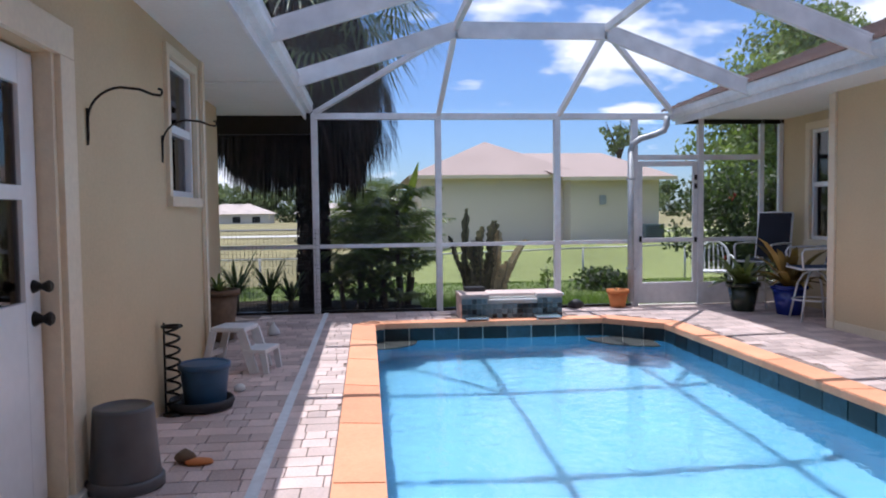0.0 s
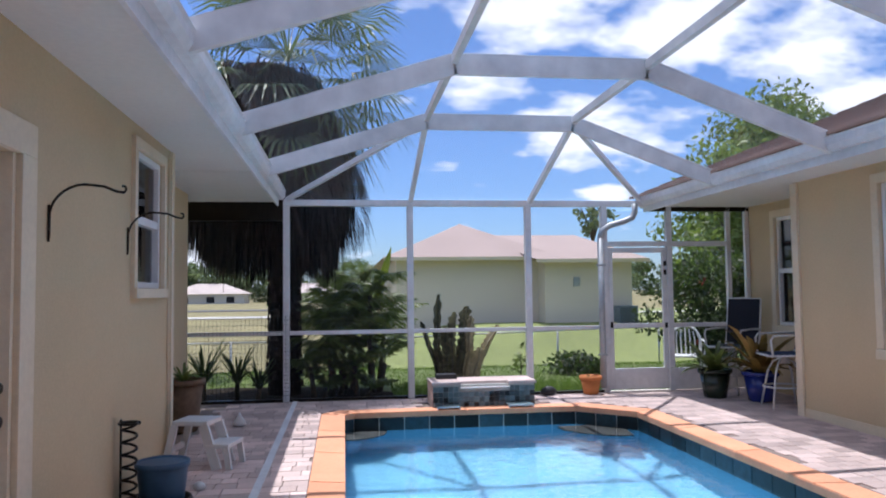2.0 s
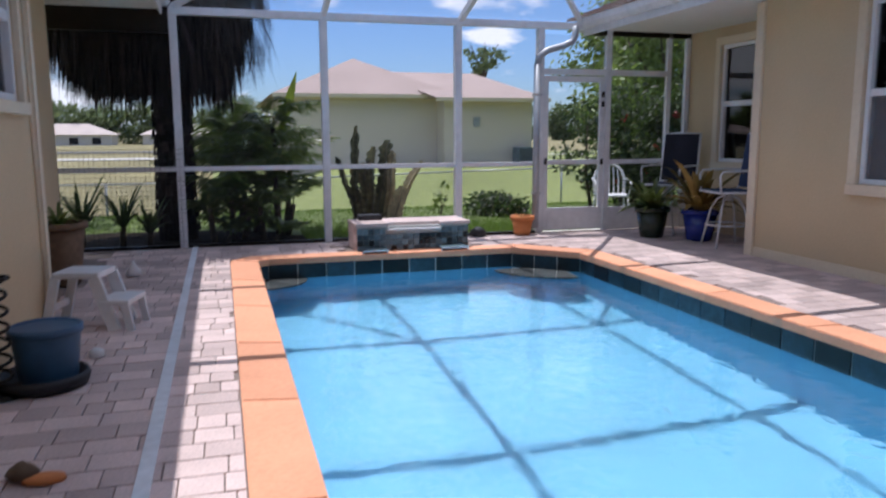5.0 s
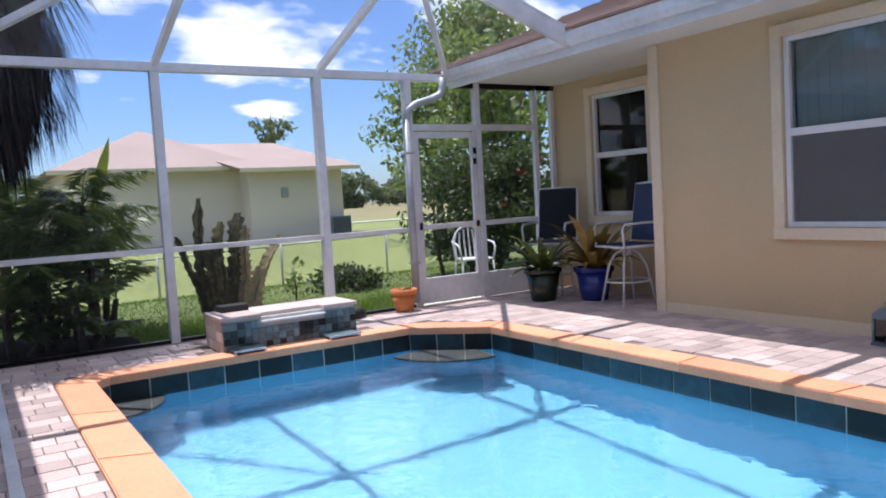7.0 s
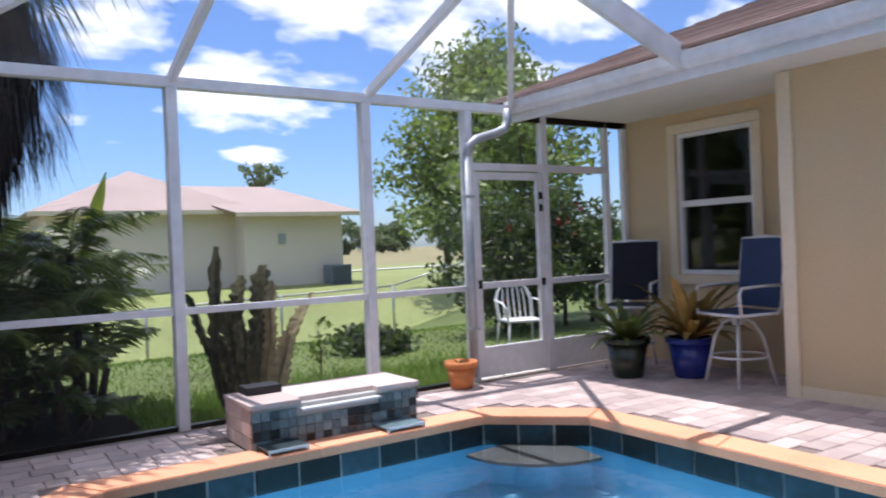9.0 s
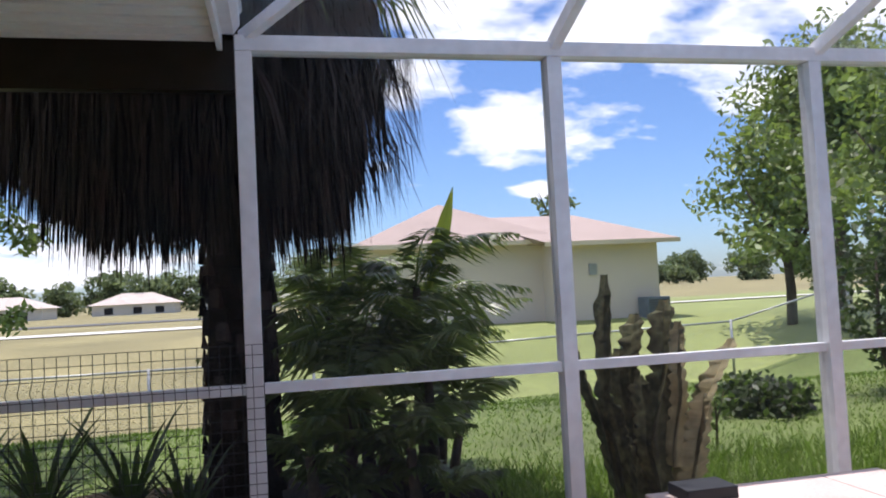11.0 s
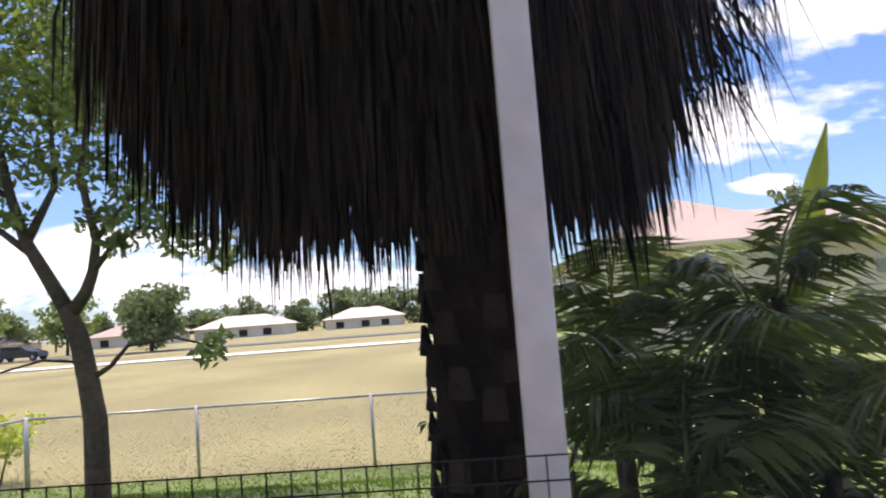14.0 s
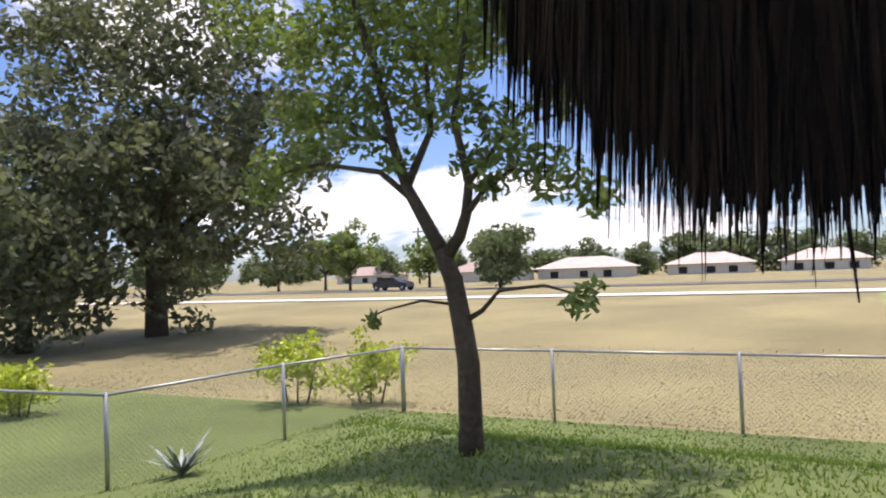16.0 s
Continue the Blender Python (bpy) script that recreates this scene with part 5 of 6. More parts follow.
# ribbed euphorbia behind the spillway
def euphorbia_column(pts, r, seed, mat):
    """A three-winged scalloped column along points."""
    rr = random.Random(seed)
    bm = nb()
    pts = [Vector(p) for p in pts]
    for wing in range(3):
        a = wing * 2.094 + rr.uniform(-0.3, 0.3)
        prev = None
        n = 34
        for j in range(n + 1):
            u = j / n * (len(pts) - 1)
            i = min(int(u), len(pts) - 2)
            c = pts[i].lerp(pts[i + 1], u - i)
            w = r * (0.62 + 0.55 * abs(math.sin(j * 1.15 + wing * 0.9))) * (1 if j < n - 1 else 0.45)
            c = c + Vector((math.sin(j * 0.35 + seed) * 0.010, math.cos(j * 0.3 + seed) * 0.010, 0))
            d = Vector((math.cos(a + 0.02 * j), math.sin(a + 0.02 * j), 0.18))
            s = Vector((-d.y, d.x, 0)) * 0.014
            row = [bm.verts.new(c - s), bm.verts.new(c + d * w), bm.verts.new(c + s)]
            if prev:
                bm.faces.new((prev[0], prev[1], row[1], row[0])); bm.faces.new((prev[1], prev[2], row[2], row[1]))
            prev = row
    return bm


cact = thing("euphorbia", "tall scalloped euphorbia with mottled green and bleached arms", "succulent", (2.28, 10.35, -0.12))
arms = [([(-0.2, 0, 0), (-0.26, 0, 0.5), (-0.30, 0, 0.75), (-0.24, 0, 1.45)], 0.075, CACTUS), ([(0, 0, 0), (0.02, 0, 0.5), (0.1, 0, 0.9), (0.14, 0, 1.28)], 0.11, CACTUS),
        ([(-0.05, 0.1, 0), (-0.08, 0.1, 0.7), (-0.02, 0.1, 1.2)], 0.10, CACTUS), ([(0.15, 0, 0), (0.22, 0, 0.4), (0.42, 0, 0.75), (0.57, 0, 1.02)], 0.085, CACTUS_PALE),
        ([(-0.22, 0, 0.1), (-0.32, 0, 0.5), (-0.42, 0, 0.85), (-0.50, 0, 1.08)], 0.06, CACTUS), ([(0.1, -0.1, 0), (0.22, -0.1, 0.35), (0.30, -0.1, 0.72)], 0.10, CACTUS_PALE),
        ([(0.0, -0.08, 0), (-0.08, -0.1, 0.45), (-0.1, -0.1, 0.85)], 0.09, CACTUS), ([(0.2, 0.1, 0), (0.3, 0.1, 0.5), (0.5, 0.1, 0.85)], 0.07, CACTUS),
        ([(-0.1, 0.05, 0), (-0.14, 0.05, 0.5), (-0.16, 0.05, 1.0)], 0.10, CACTUS), ([(0.05, 0.08, 0), (0.14, 0.08, 0.5), (0.2, 0.08, 1.05)], 0.10, CACTUS),
        ([(0.1, -0.05, 0.3), (0.16, -0.06, 0.75), (0.18, -0.06, 1.15)], 0.07, CACTUS_PALE), ([(-0.15, -0.05, 0), (-0.2, -0.05, 0.4), (-0.28, -0.05, 0.7)], 0.09, CACTUS)]
for k, (pts, r, m) in enumerate(arms):
    part("arm", euphorbia_column(pts, r * 0.85, 50 + k, m), m, cact, "scalloped mottled arm" if m is CACTUS else "sun-bleached scalloped arm")

# a slim shrub between the posts
sh = thing("shrub", "small bright green shrub outside the screen", "shrub", (3.45, 11.6, -0.12))
part("stem", limbs(nb(), [([(0, 0, -0.05), (0.02, 0, 0.3), (0, 0, 0.55)], 0.012, 0.006), ([(0, 0, 0.2), (0.1, 0, 0.5)], 0.008, 0.004)]), BARK, sh)
vs, fs = leaf_cloud(np.random.default_rng(5), [(0, 0, 0.45, 0.13), (0.06, 0, 0.60, 0.10), (-0.05, 0.02, 0.3, 0.10)], 2200, 0.04)
fast_mesh("leaves", vs, fs, LEAF, sh)

# hedge with red flowers outside the screen door
rng = np.random.default_rng(8)
hedge = thing("flowering_hedge", "dark dense hedge with a few red flowers behind the screen door", "hedge", (7.9, 13.4, -0.12))
part("stems", limbs(nb(), [([(dx, 0, -0.05), (dx * 1.1, 0.05, 0.7), (dx * 1.2 + 0.1, 0, 1.5)], 0.04, 0.012) for dx in (-1.1, -0.5, 0.1, 0.7, 1.3)]), BARK, hedge)
cl = crown_clumps(rng, (0.35, 0.2, 1.1), (2.0, 0.8, 1.1), 95, 0.30, 0.52)
vs, fs = leaf_cloud(rng, cl, 900, 0.055)
fast_mesh("leaves", vs, fs, OAK_LEAF, hedge)
vs, fs = leaf_cloud(rng, [(c[0], c[1] - 0.25, c[2], 0.12) for c in cl[:14]], 420, 0.05)
fast_mesh("flowers", vs, fs, FLOWER, hedge)
hedge_b = plain_tree("garden_tree", "leafy green tree beyond the flowering hedge", 9.6, 15.4, ground_z(9.6, 15.4), 4.6, 1.6, 1.2, 1.5, 14, LEAF, clumps=34, per=330, size=0.085, r=(0.4, 0.7), trunk=0.09)
plain_tree("broad_tree", "large bright green tree with a domed crown behind the cage", 16.0, 25.0, ground_z(16.0, 25.0), 8.3, 2.2, 2.2, 2.7, 15, LEAF, clumps=70, per=170, size=0.12, r=(0.7, 1.3), trunk=0.2, low=0.34)
plain_tree("broad_tree", "large bright green tree with drooping side branches", 13.1, 23.5, ground_z(13.1, 23.5), 5.2, 2.1, 1.8, 2.2, 16, LEAF, clumps=44, per=190, size=0.11, r=(0.6, 1.0), trunk=0.14, low=0.34)

# the slender tree in the lawn
TB = (-3.90, 15.25)
zb = ground_z(*TB)
tree = thing("lawn_tree", "slender forked tree with a thin leafy crown on the lawn", "tree", (TB[0], TB[1], zb))
z0 = -zb
trunk_paths = [
    ([(0.02, 0, -0.1), (0.03, 0, 0.25), (0.03, 0, 0.75 + z0 * 0.3), (-0.02, 0, 0.95 + z0), (-0.10, 0, 1.38 + z0), (-0.22, 0, 1.68 + z0)], 0.125, 0.085),
    ([(-0.20, 0, 1.64 + z0), (-0.42, 0.05, 1.98 + z0), (-0.62, 0.05, 2.33 + z0), (-0.80, 0.1, 2.8 + z0), (-0.95, 0.1, 3.5 + z0), (-1.3, 0.2, 4.4 + z0)], 0.078, 0.03),
    ([(-0.18, 0, 1.60 + z0), (-0.02, 0, 1.80 + z0), (0.06, 0, 2.0 + z0), (0.10, 0, 2.3 + z0), (0.02, -0.1, 2.9 + z0), (0.2, -0.1, 3.8 + z0)], 0.07, 0.025),
    ([(0.06, 0, 2.0 + z0), (0.3, -0.1, 2.2 + z0), (0.62, -0.2, 2.35 + z0), (1.0, -0.2, 2.3 + z0)], 0.035, 0.010),
    ([(-0.50, 0.05, 2.15 + z0), (-0.9, 0.0, 2.5 + z0), (-1.5, -0.2, 2.62 + z0), (-2.0, -0.3, 2.55 + z0)], 0.04, 0.012),
    ([(-0.62, 0.05, 2.33 + z0), (-0.4, 0.2, 2.9 + z0), (-0.5, 0.3, 3.8 + z0)], 0.05, 0.015),
    ([(0.05, 0, 1.02 + z0), (0.22, -0.05, 1.10 + z0), (0.42, -0.1, 1.28 + z0), (0.9, -0.2, 1.32 + z0), (1.25, -0.2, 1.22 + z0)], 0.028, 0.008),
    ([(-0.05, 0, 1.15 + z0), (-0.4, -0.1, 1.20 + z0), (-0.75, -0.2, 1.12 + z0), (-0.95, -0.2, 1.05 + z0)], 0.016, 0.006),
    ([(-0.80, 0.1, 2.8 + z0), (-1.4, 0.2, 3.1 + z0), (-2.1, 0.2, 3.2 + z0)], 0.035, 0.01),
    ([(0.10, 0, 2.3 + z0), (0.6, 0.1, 2.9 + z0), (1.1, 0.2, 3.1 + z0)], 0.03, 0.01),
]
part("trunk", limbs(nb(), trunk_paths), BARK, tree)
rng = np.random.default_rng(9)
cl = [(px, py, pz, rr) for px, py, pz, rr in (
    (-1.5, -0.2, 2.75 + z0, 0.30), (-2.0, -0.3, 2.6 + z0, 0.34), (-1.1, 0, 2.9 + z0, 0.34), (-2.1, 0.2, 3.25 + z0, 0.38), (-1.6, 0.2, 3.3 + z0, 0.42), (-1.0, 0.1, 3.4 + z0, 0.46),
    (-1.3, 0.2, 4.2 + z0, 0.6), (-0.5, 0.3, 3.7 + z0, 0.5), (-0.5, 0.2, 3.1 + z0, 0.36), (0.1, -0.1, 3.0 + z0, 0.34), (0.2, -0.1, 3.7 + z0, 0.5), (0.6, -0.2, 2.5 + z0, 0.34),
    (1.0, -0.2, 2.3 + z0, 0.36), (1.1, 0.2, 3.1 + z0, 0.42), (0.35, -0.1, 2.25 + z0, 0.22), (0.5, 0.1, 2.85 + z0, 0.3), (1.22, -0.2, 1.15 + z0, 0.16), (1.3, -0.2, 1.3 + z0, 0.13), (-0.93, -0.2, 1.02 + z0, 0.13),
    (-0.2, 0, 4.4 + z0, 0.55), (-1.9, 0.2, 4.0 + z0, 0.5), (0.8, 0, 3.9 + z0, 0.45), (-0.7, 0, 2.6 + z0, 0.2), (0.1, 0, 2.5 + z0, 0.22), (1.4, -0.2, 2.05 + z0, 0.25), (-2.3, -0.2, 2.4 + z0, 0.24))]
cl += [(px, py, pz + z0, rr) for px, py, pz, rr in ((-2.2, -0.8, 4.7, 0.6), (-1.6, -1.5, 5.0, 0.6), (-0.8, -0.9, 5.1, 0.7), (0.0, -1.6, 5.0, 0.65), (0.9, -0.9, 4.8, 0.6), (1.7, -0.4, 4.5, 0.6), (1.5, -1.3, 4.9, 0.5), (-1.2, 0.5, 5.3, 0.7), (0.3, 0.4, 5.3, 0.7), (2.1, -1.0, 4.4, 0.5), (-2.6, 0.1, 4.4, 0.5),
    (-1.6, 1.2, 4.6, 0.6), (-0.7, 1.6, 4.9, 0.7), (0.2, 1.3, 4.8, 0.7), (1.0, 1.5, 4.5, 0.6), (1.6, 0.7, 4.7, 0.6), (-0.2, 2.2, 4.5, 0.6), (0.8, 2.3, 4.2, 0.5), (-1.2, 2.1, 4.3, 0.5), (0.4, 0.2, 5.8, 0.7), (-0.6, 0.9, 5.8, 0.7))]
cl = [(px, py, pz, rr * (1.35 if pz - z0 > 4.1 and py > 0.8 else 1.0)) for px, py, pz, rr in cl]
vs, fs = leaf_cloud(rng, cl, 1700, 0.058, 0.42)
fast_mesh("crown", vs, fs, LEAF, tree, label="thin crown of small green leaves")

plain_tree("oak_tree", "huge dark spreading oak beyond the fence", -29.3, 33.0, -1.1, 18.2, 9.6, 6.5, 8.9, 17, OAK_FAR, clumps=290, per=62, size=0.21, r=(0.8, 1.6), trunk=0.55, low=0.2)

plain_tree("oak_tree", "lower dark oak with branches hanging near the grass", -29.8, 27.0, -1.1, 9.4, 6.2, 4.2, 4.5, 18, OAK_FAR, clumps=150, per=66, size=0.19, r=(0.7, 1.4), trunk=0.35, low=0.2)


def bush(label, x, y, r, h, mat, seed, per=420, size=0.07):
    rng = np.random.default_rng(seed)
    b = thing("bush", label, "bush", (x, y, ground_z(x, y)))
    part("stems", limbs(nb(), [([(dx * r * 0.3, 0, -0.05), (dx * r * 0.6, 0.05, h * 0.6)], 0.025, 0.008) for dx in (-1, 0, 1)]), BARK, b)
    vs, fs = leaf_cloud(rng, crown_clumps(rng, (0, 0, h * 0.5), (r, r * 0.8, h * 0.42), 24, 0.22, 0.42), per, size)
    fast_mesh("leaves", vs, fs, mat, b)
    return b


bush("lime green clipped bush behind the fence", -11.1, 21.3, 0.85, 1.6, LIME_LEAF, 31)
bush("yellow-green bush behind the fence corner", -9.55, 21.75, 0.85, 1.65, LIME_LEAF, 32)
bush("lime green bush beside the field", -15.8, 18.2, 0.8, 1.1, LIME_LEAF, 33)
bush("lime green bush at the field's edge", -17.6, 18.6, 0.8, 1.1, LIME_LEAF, 36)
bush("dry dark brush at the foot of the fence", 1.4, 20.9, 0.5, 0.7, OAK_LEAF, 34)
bush("leafy brush on the lawn behind the cage", 4.9, 13.2, 0.5, 0.24, OAK_LEAF, 35, 900, 0.05)
ag = thing("agave", "pale grey spiky agave by the fence", "agave", (-8.5, 15.9, ground_z(-8.5, 15.9)))
part("leaves", leaf_blades(nb(), 40, 0.62, 0.04, 0.8, (0, 0, 0.02), 1.0, rnd=random.Random(8), droop=0.2), AGAVE, ag)

# ---- chain-link fence ----
def wire_mat():
    m = bpy.data.materials.new("chain_link_mesh")
    m.use_nodes = True
    n, l = m.node_tree.nodes, m.node_tree.links
    p = n["Principled BSDF"]
    p.inputs["Base Color"].default_value = (0.42, 0.44, 0.45, 1)
    p.inputs["Metallic"].default_value, p.inputs["Roughness"].default_value = 0.5, 0.5
    co = n.new("ShaderNodeTexCoord")
    sep = n.new("ShaderNodeSeparateXYZ")
    l.new(co.outputs["Object"], sep.inputs[0])
    plan = n.new("ShaderNodeMath"); plan.operation = "ADD"
    l.new(sep.outputs["X"], plan.inputs[0]); l.new(sep.outputs["Y"], plan.inputs[1])
    outs = []
    for op in ("ADD", "SUBTRACT"):
        a = n.new("ShaderNodeMath"); a.operation = op
        l.new(plan.outputs[0], a.inputs[0]); l.new(sep.outputs["Z"], a.inputs[1])
        b = n.new("ShaderNodeMath"); b.operation = "PINGPONG"; b.inputs[1].default_value = 0.038
        l.new(a.outputs[0], b.inputs[0])
        c = n.new("ShaderNodeMath"); c.operation = "LESS_THAN"; c.inputs[1].default_value = 0.0022
        l.new(b.outputs[0], c.inputs[0])
        outs.append(c)
    mx = n.new("ShaderNodeMath"); mx.operation = "MAXIMUM"
    l.new(outs[0].outputs[0], mx.inputs[0]); l.new(outs[1].outputs[0], mx.inputs[1])
    l.new(mx.outputs[0], p.inputs["Alpha"])
    return m


LINK = wire_mat()


def chain_fence(label, pts):
    f = thing("chain_link_fence", label, "fence")
    for (x0, y0), (x1, y1) in zip(pts, pts[1:]):
        za, zc = ground_z(x0, y0), ground_z(x1, y1)
        part("top_rail", tube(nb(), [(x0, y0, za + 1.2), (x1, y1, zc + 1.2)], 0.021, 8), GALV, f)
        part("link_mesh", sheet((x0, y0, za + 0.02), (x1, y1, zc + 0.02), (x1, y1, zc + 1.19), (x0, y0, za + 1.19)), LINK, f)
    for x, y in pts:
        z = ground_z(x, y)
        part("post", tube(nb(), [(x, y, z - 0.1), (x, y, z + 1.24)], 0.03, 8), GALV, f)
    return f


chain_fence("galvanised chain-link fence across the field's edge", [(-8.42 + 3.05 * k, 21.26) for k in range(9)])
chain_fence("galvanised chain-link fence along the side lawn", [(-8.44, 21.23), (-8.75, 18.2), (-9.05, 15.2), (-9.3, 12.2), (-9.5, 9.2)])

# ---- neighbour's house ----
HB = 0.15
hs = thing("neighbour_house", "tan stucco bungalow with a pinkish shingle hip roof across the lawn", "house")
part("wall", boxed(2.7, 8.2, 28.6, 38.0, HB - 0.3, 2.62), FAR_WALL, hs)
part("wall", boxed(8.202, 11.6, 27.6, 37.0, HB - 0.3, 2.50), FAR_WALL, hs)


def hip_roof(bm, x0, x1, y0, y1, z, rise, ridge=None):
    w = min(x1 - x0, y1 - y0) / 2 if ridge is None else ridge
    cy = (y0 + y1) / 2
    v = [bm.verts.new(q) for q in ((x0, y0, z), (x1, y0, z), (x1, y1, z), (x0, y1, z), (x0 + w, cy, z + rise), (x1 - w, cy, z + rise))]
    for f in ((0, 1, 5, 4), (1, 2, 5), (2, 3, 4, 5), (3, 0, 4), (0, 1, 2, 3)):
        bm.faces.new([v[i] for i in f])
    return bm


bm = nb()
v = [bm.verts.new(q) for q in ((2.2, 28.05, 2.66), (9.0, 28.05, 2.66), (9.0, 44.0, 2.66), (2.2, 44.0, 2.66), (5.6, 31.6, 4.22), (5.6, 40.5, 4.22))]
for f in ((0, 1, 4), (1, 2, 5, 4), (2, 3, 5), (3, 0, 4, 5), (0, 1, 2, 3)):
    bm.faces.new([v[i] for i in f])
part("roof", bm, FAR_SHINGLE, hs, "greyish pink shingle hip roof")
bm = nb()
v = [bm.verts.new(q) for q in ((7.75, 27.05, 2.52), (12.1, 27.05, 2.52), (12.1, 38.0, 2.52), (7.75, 38.0, 2.52), (6.4, 32.5, 3.80), (10.9, 32.5, 3.80))]
for f in ((0, 1, 5, 4), (1, 2, 5), (2, 3, 4, 5), (3, 0, 4), (0, 1, 2, 3)):
    bm.faces.new([v[i] for i in f])
part("roof", bm, FAR_SHINGLE, hs, "greyish pink shingle roof of the front wing")
for a, b, yy, zz in ((2.2, 7.75, 28.03, 2.62), (7.75, 12.1, 27.03, 2.48)):
    part("fascia", boxed(a, b, yy, yy + 0.02, zz - 0.09, zz + 0.045), STUCCO_TRIM, hs)
part("meter_box", boxed(9.3, 9.55, 27.53, 27.598, 1.5, 1.85, bevel=0.01), GALV, hs)
ac = thing("air_conditioner", "grey outdoor air conditioner unit beside the neighbour's wall", "air conditioner", (11.15, 27.15, 0.08))
part("body", boxed(-0.36, 0.36, -0.33, 0.33, 0.02, 0.68, bevel=0.02), LANTERN, ac)
for k in range(8):
    part("louvre", boxed(-0.33, 0.33, -0.345, -0.331, 0.08 + k * 0.07, 0.11 + k * 0.07), RUBBER, ac)
part("pad", boxed(-0.45, 0.45, -0.42, 0.42, -0.1, 0.02), CONCRETE, ac)
structure("pavement_path", grid_sheet([11.8, 30, 60], [37.0, 38.3], lambda x, y: ground_z(x, y) + 0.05), CONCRETE, "pale concrete path beyond the neighbour's house", "path")

# ---- far houses, cars and woods ----
for k, (x, y, w, roof_mat, nm) in enumerate(((-34, 108, 15, PINK_ROOF, "long white-walled house with a pale roof"), (-19, 116, 13, PINK_ROOF, "low white house with a pale roof"), (-46, 102, 13, FAR_SHINGLE, "grey house with a brown roof"), (-78, 120, 14, FAR_SHINGLE, "house with a red roof behind trees"), (36, 112, 16, FAR_SHINGLE, "low tan house with a brown roof"), (-5, 120, 13, PINK_ROOF, "low white house among trees"))):
    h = thing("far_house", nm + " across the road", "house", (x * 1.25, y * 1.25, -1.1), group="far houses")
    part("wall", boxed(-w / 2, w / 2, -4, 4, -0.1, 2.5), CONCRETE, h)
    part("roof", hip_roof(nb(), -w / 2 - 0.6, w / 2 + 0.6, -4.6, 4.6, 2.5, 1.9), roof_mat, h)
    for q in (-0.3, 0.05, 0.32):
        part("window", boxed(w * q - 0.7, w * q + 0.7, -4.03, -4.002, 0.9, 2.0), DARK, h)


def car(name, label, at, turn, paint, pickup):
    c = thing(name, label, "car", at, turn)
    prof = [(-2.7, 0.45), (-2.7, 1.0), (-0.6, 1.02), (-0.45, 1.75), (0.75, 1.78), (1.35, 1.1), (2.55, 1.0), (2.65, 0.45)] if pickup else [(-2.2, 0.35), (-2.25, 0.9), (-1.6, 1.0), (-1.1, 1.42), (0.4, 1.45), (1.1, 0.98), (2.1, 0.85), (2.2, 0.35)]
    bm = nb()
    a = [bm.verts.new((x, -0.9, z)) for x, z in prof]
    b = [bm.verts.new((x, 0.9, z)) for x, z in prof]
    n = len(prof)
    bm.faces.new(a); bm.faces.new(b[::-1])
    for k in range(n):
        bm.faces.new((a[k], a[(k + 1) % n], b[(k + 1) % n], b[k]))
    bmesh.ops.bevel(bm, geom=bm.edges[:], offset=0.06, segments=2, affect="EDGES")
    part("body", bm, paint, c)
    part("window", boxed(-0.35 if pickup else -1.0, 0.7 if pickup else 0.4, -0.915, 0.915, 1.12, 1.62 if pickup else 1.36, bevel=0.05), DARK, c)
    for x in (-1.7, 1.65):
        for s in (-1, 1):
            w = part("wheel", tube(nb(), [(x, s * 0.72, 0.36), (x, s * 0.93, 0.36)], 0.36, 16), RUBBER, c)
            part("hub", tube(nb(), [(x, s * 0.93, 0.36), (x, s * 0.945, 0.36)], 0.18, 12), GALV, w)
    return c


car("parked_car", "dark parked car at the roadside", (-46.0, 79, -0.32), 0, CAR_DARK, False)

rng = np.random.default_rng(40)
vsw, fsw = [], []
for k in range(96):
    x = -310 + 5.2 * k + rng.uniform(-2, 2)
    y = 152 + rng.uniform(-6, 18)
    h = rng.uniform(5.0, 9.5)
    v, f = leaf_cloud(rng, crown_clumps(rng, (x, y, h * 0.5 - 0.3), (3.6, 2.4, h * 0.48), 15, 1.3, 2.3), 26, 0.42)
    i = len(vsw)
    vsw += v
    fsw += [tuple(q + i for q in g) for g in f]
fast_mesh("far_woods", vsw, fsw, FAR_LEAF, kind="stuff", label="line of green trees behind the far houses", category="woods")
for k, (x, y, h, r, m) in enumerate(((-33.5, 80, 7.2, 4.0, FAR_LEAF), (-57, 86, 8.2, 4.6, LEAF), (-64, 90, 7.4, 4.0, LEAF), (-49, 92, 6.6, 3.6, LEAF), (-74, 92, 6.5, 4.0, FAR_LEAF), (-84, 88, 8.0, 4.5, FAR_LEAF), (-42, 98, 4.0, 2.4, FAR_LEAF), (20, 92, 5.2, 3.2, FAR_LEAF), (30, 84, 6.0, 3.4, FAR_LEAF))):
    plain_tree("far_tree", "round green tree across the field" if m is FAR_LEAF else "bright green tree across the field", x, y, -0.3, h, r, r * 0.8, h * 0.42, 60 + k, m, clumps=30, per=42, size=0.34, r=(0.8, 1.5), trunk=0.2, low=0.3)
plain_tree("pine_tree", "tall thin-crowned tree rising behind the neighbour's roof", 26.2, 75, -0.2, 10.2, 2.3, 2.0, 1.5, 77, FAR_LEAF, clumps=20, per=40, size=0.3, r=(0.4, 0.85), trunk=0.18, low=0.7)
fp = thing("small_fan_palm", "small green fan palm beyond the fence", "palm tree", (1.1, 33.0, ground_z(1.1, 33.0)))
part("trunk", tube(nb(), [(0, 0, -0.1), (0.05, 0, 2.9)], [0.2, 0.15], 10), PALM_BARK, fp)
vs, fs = [], []
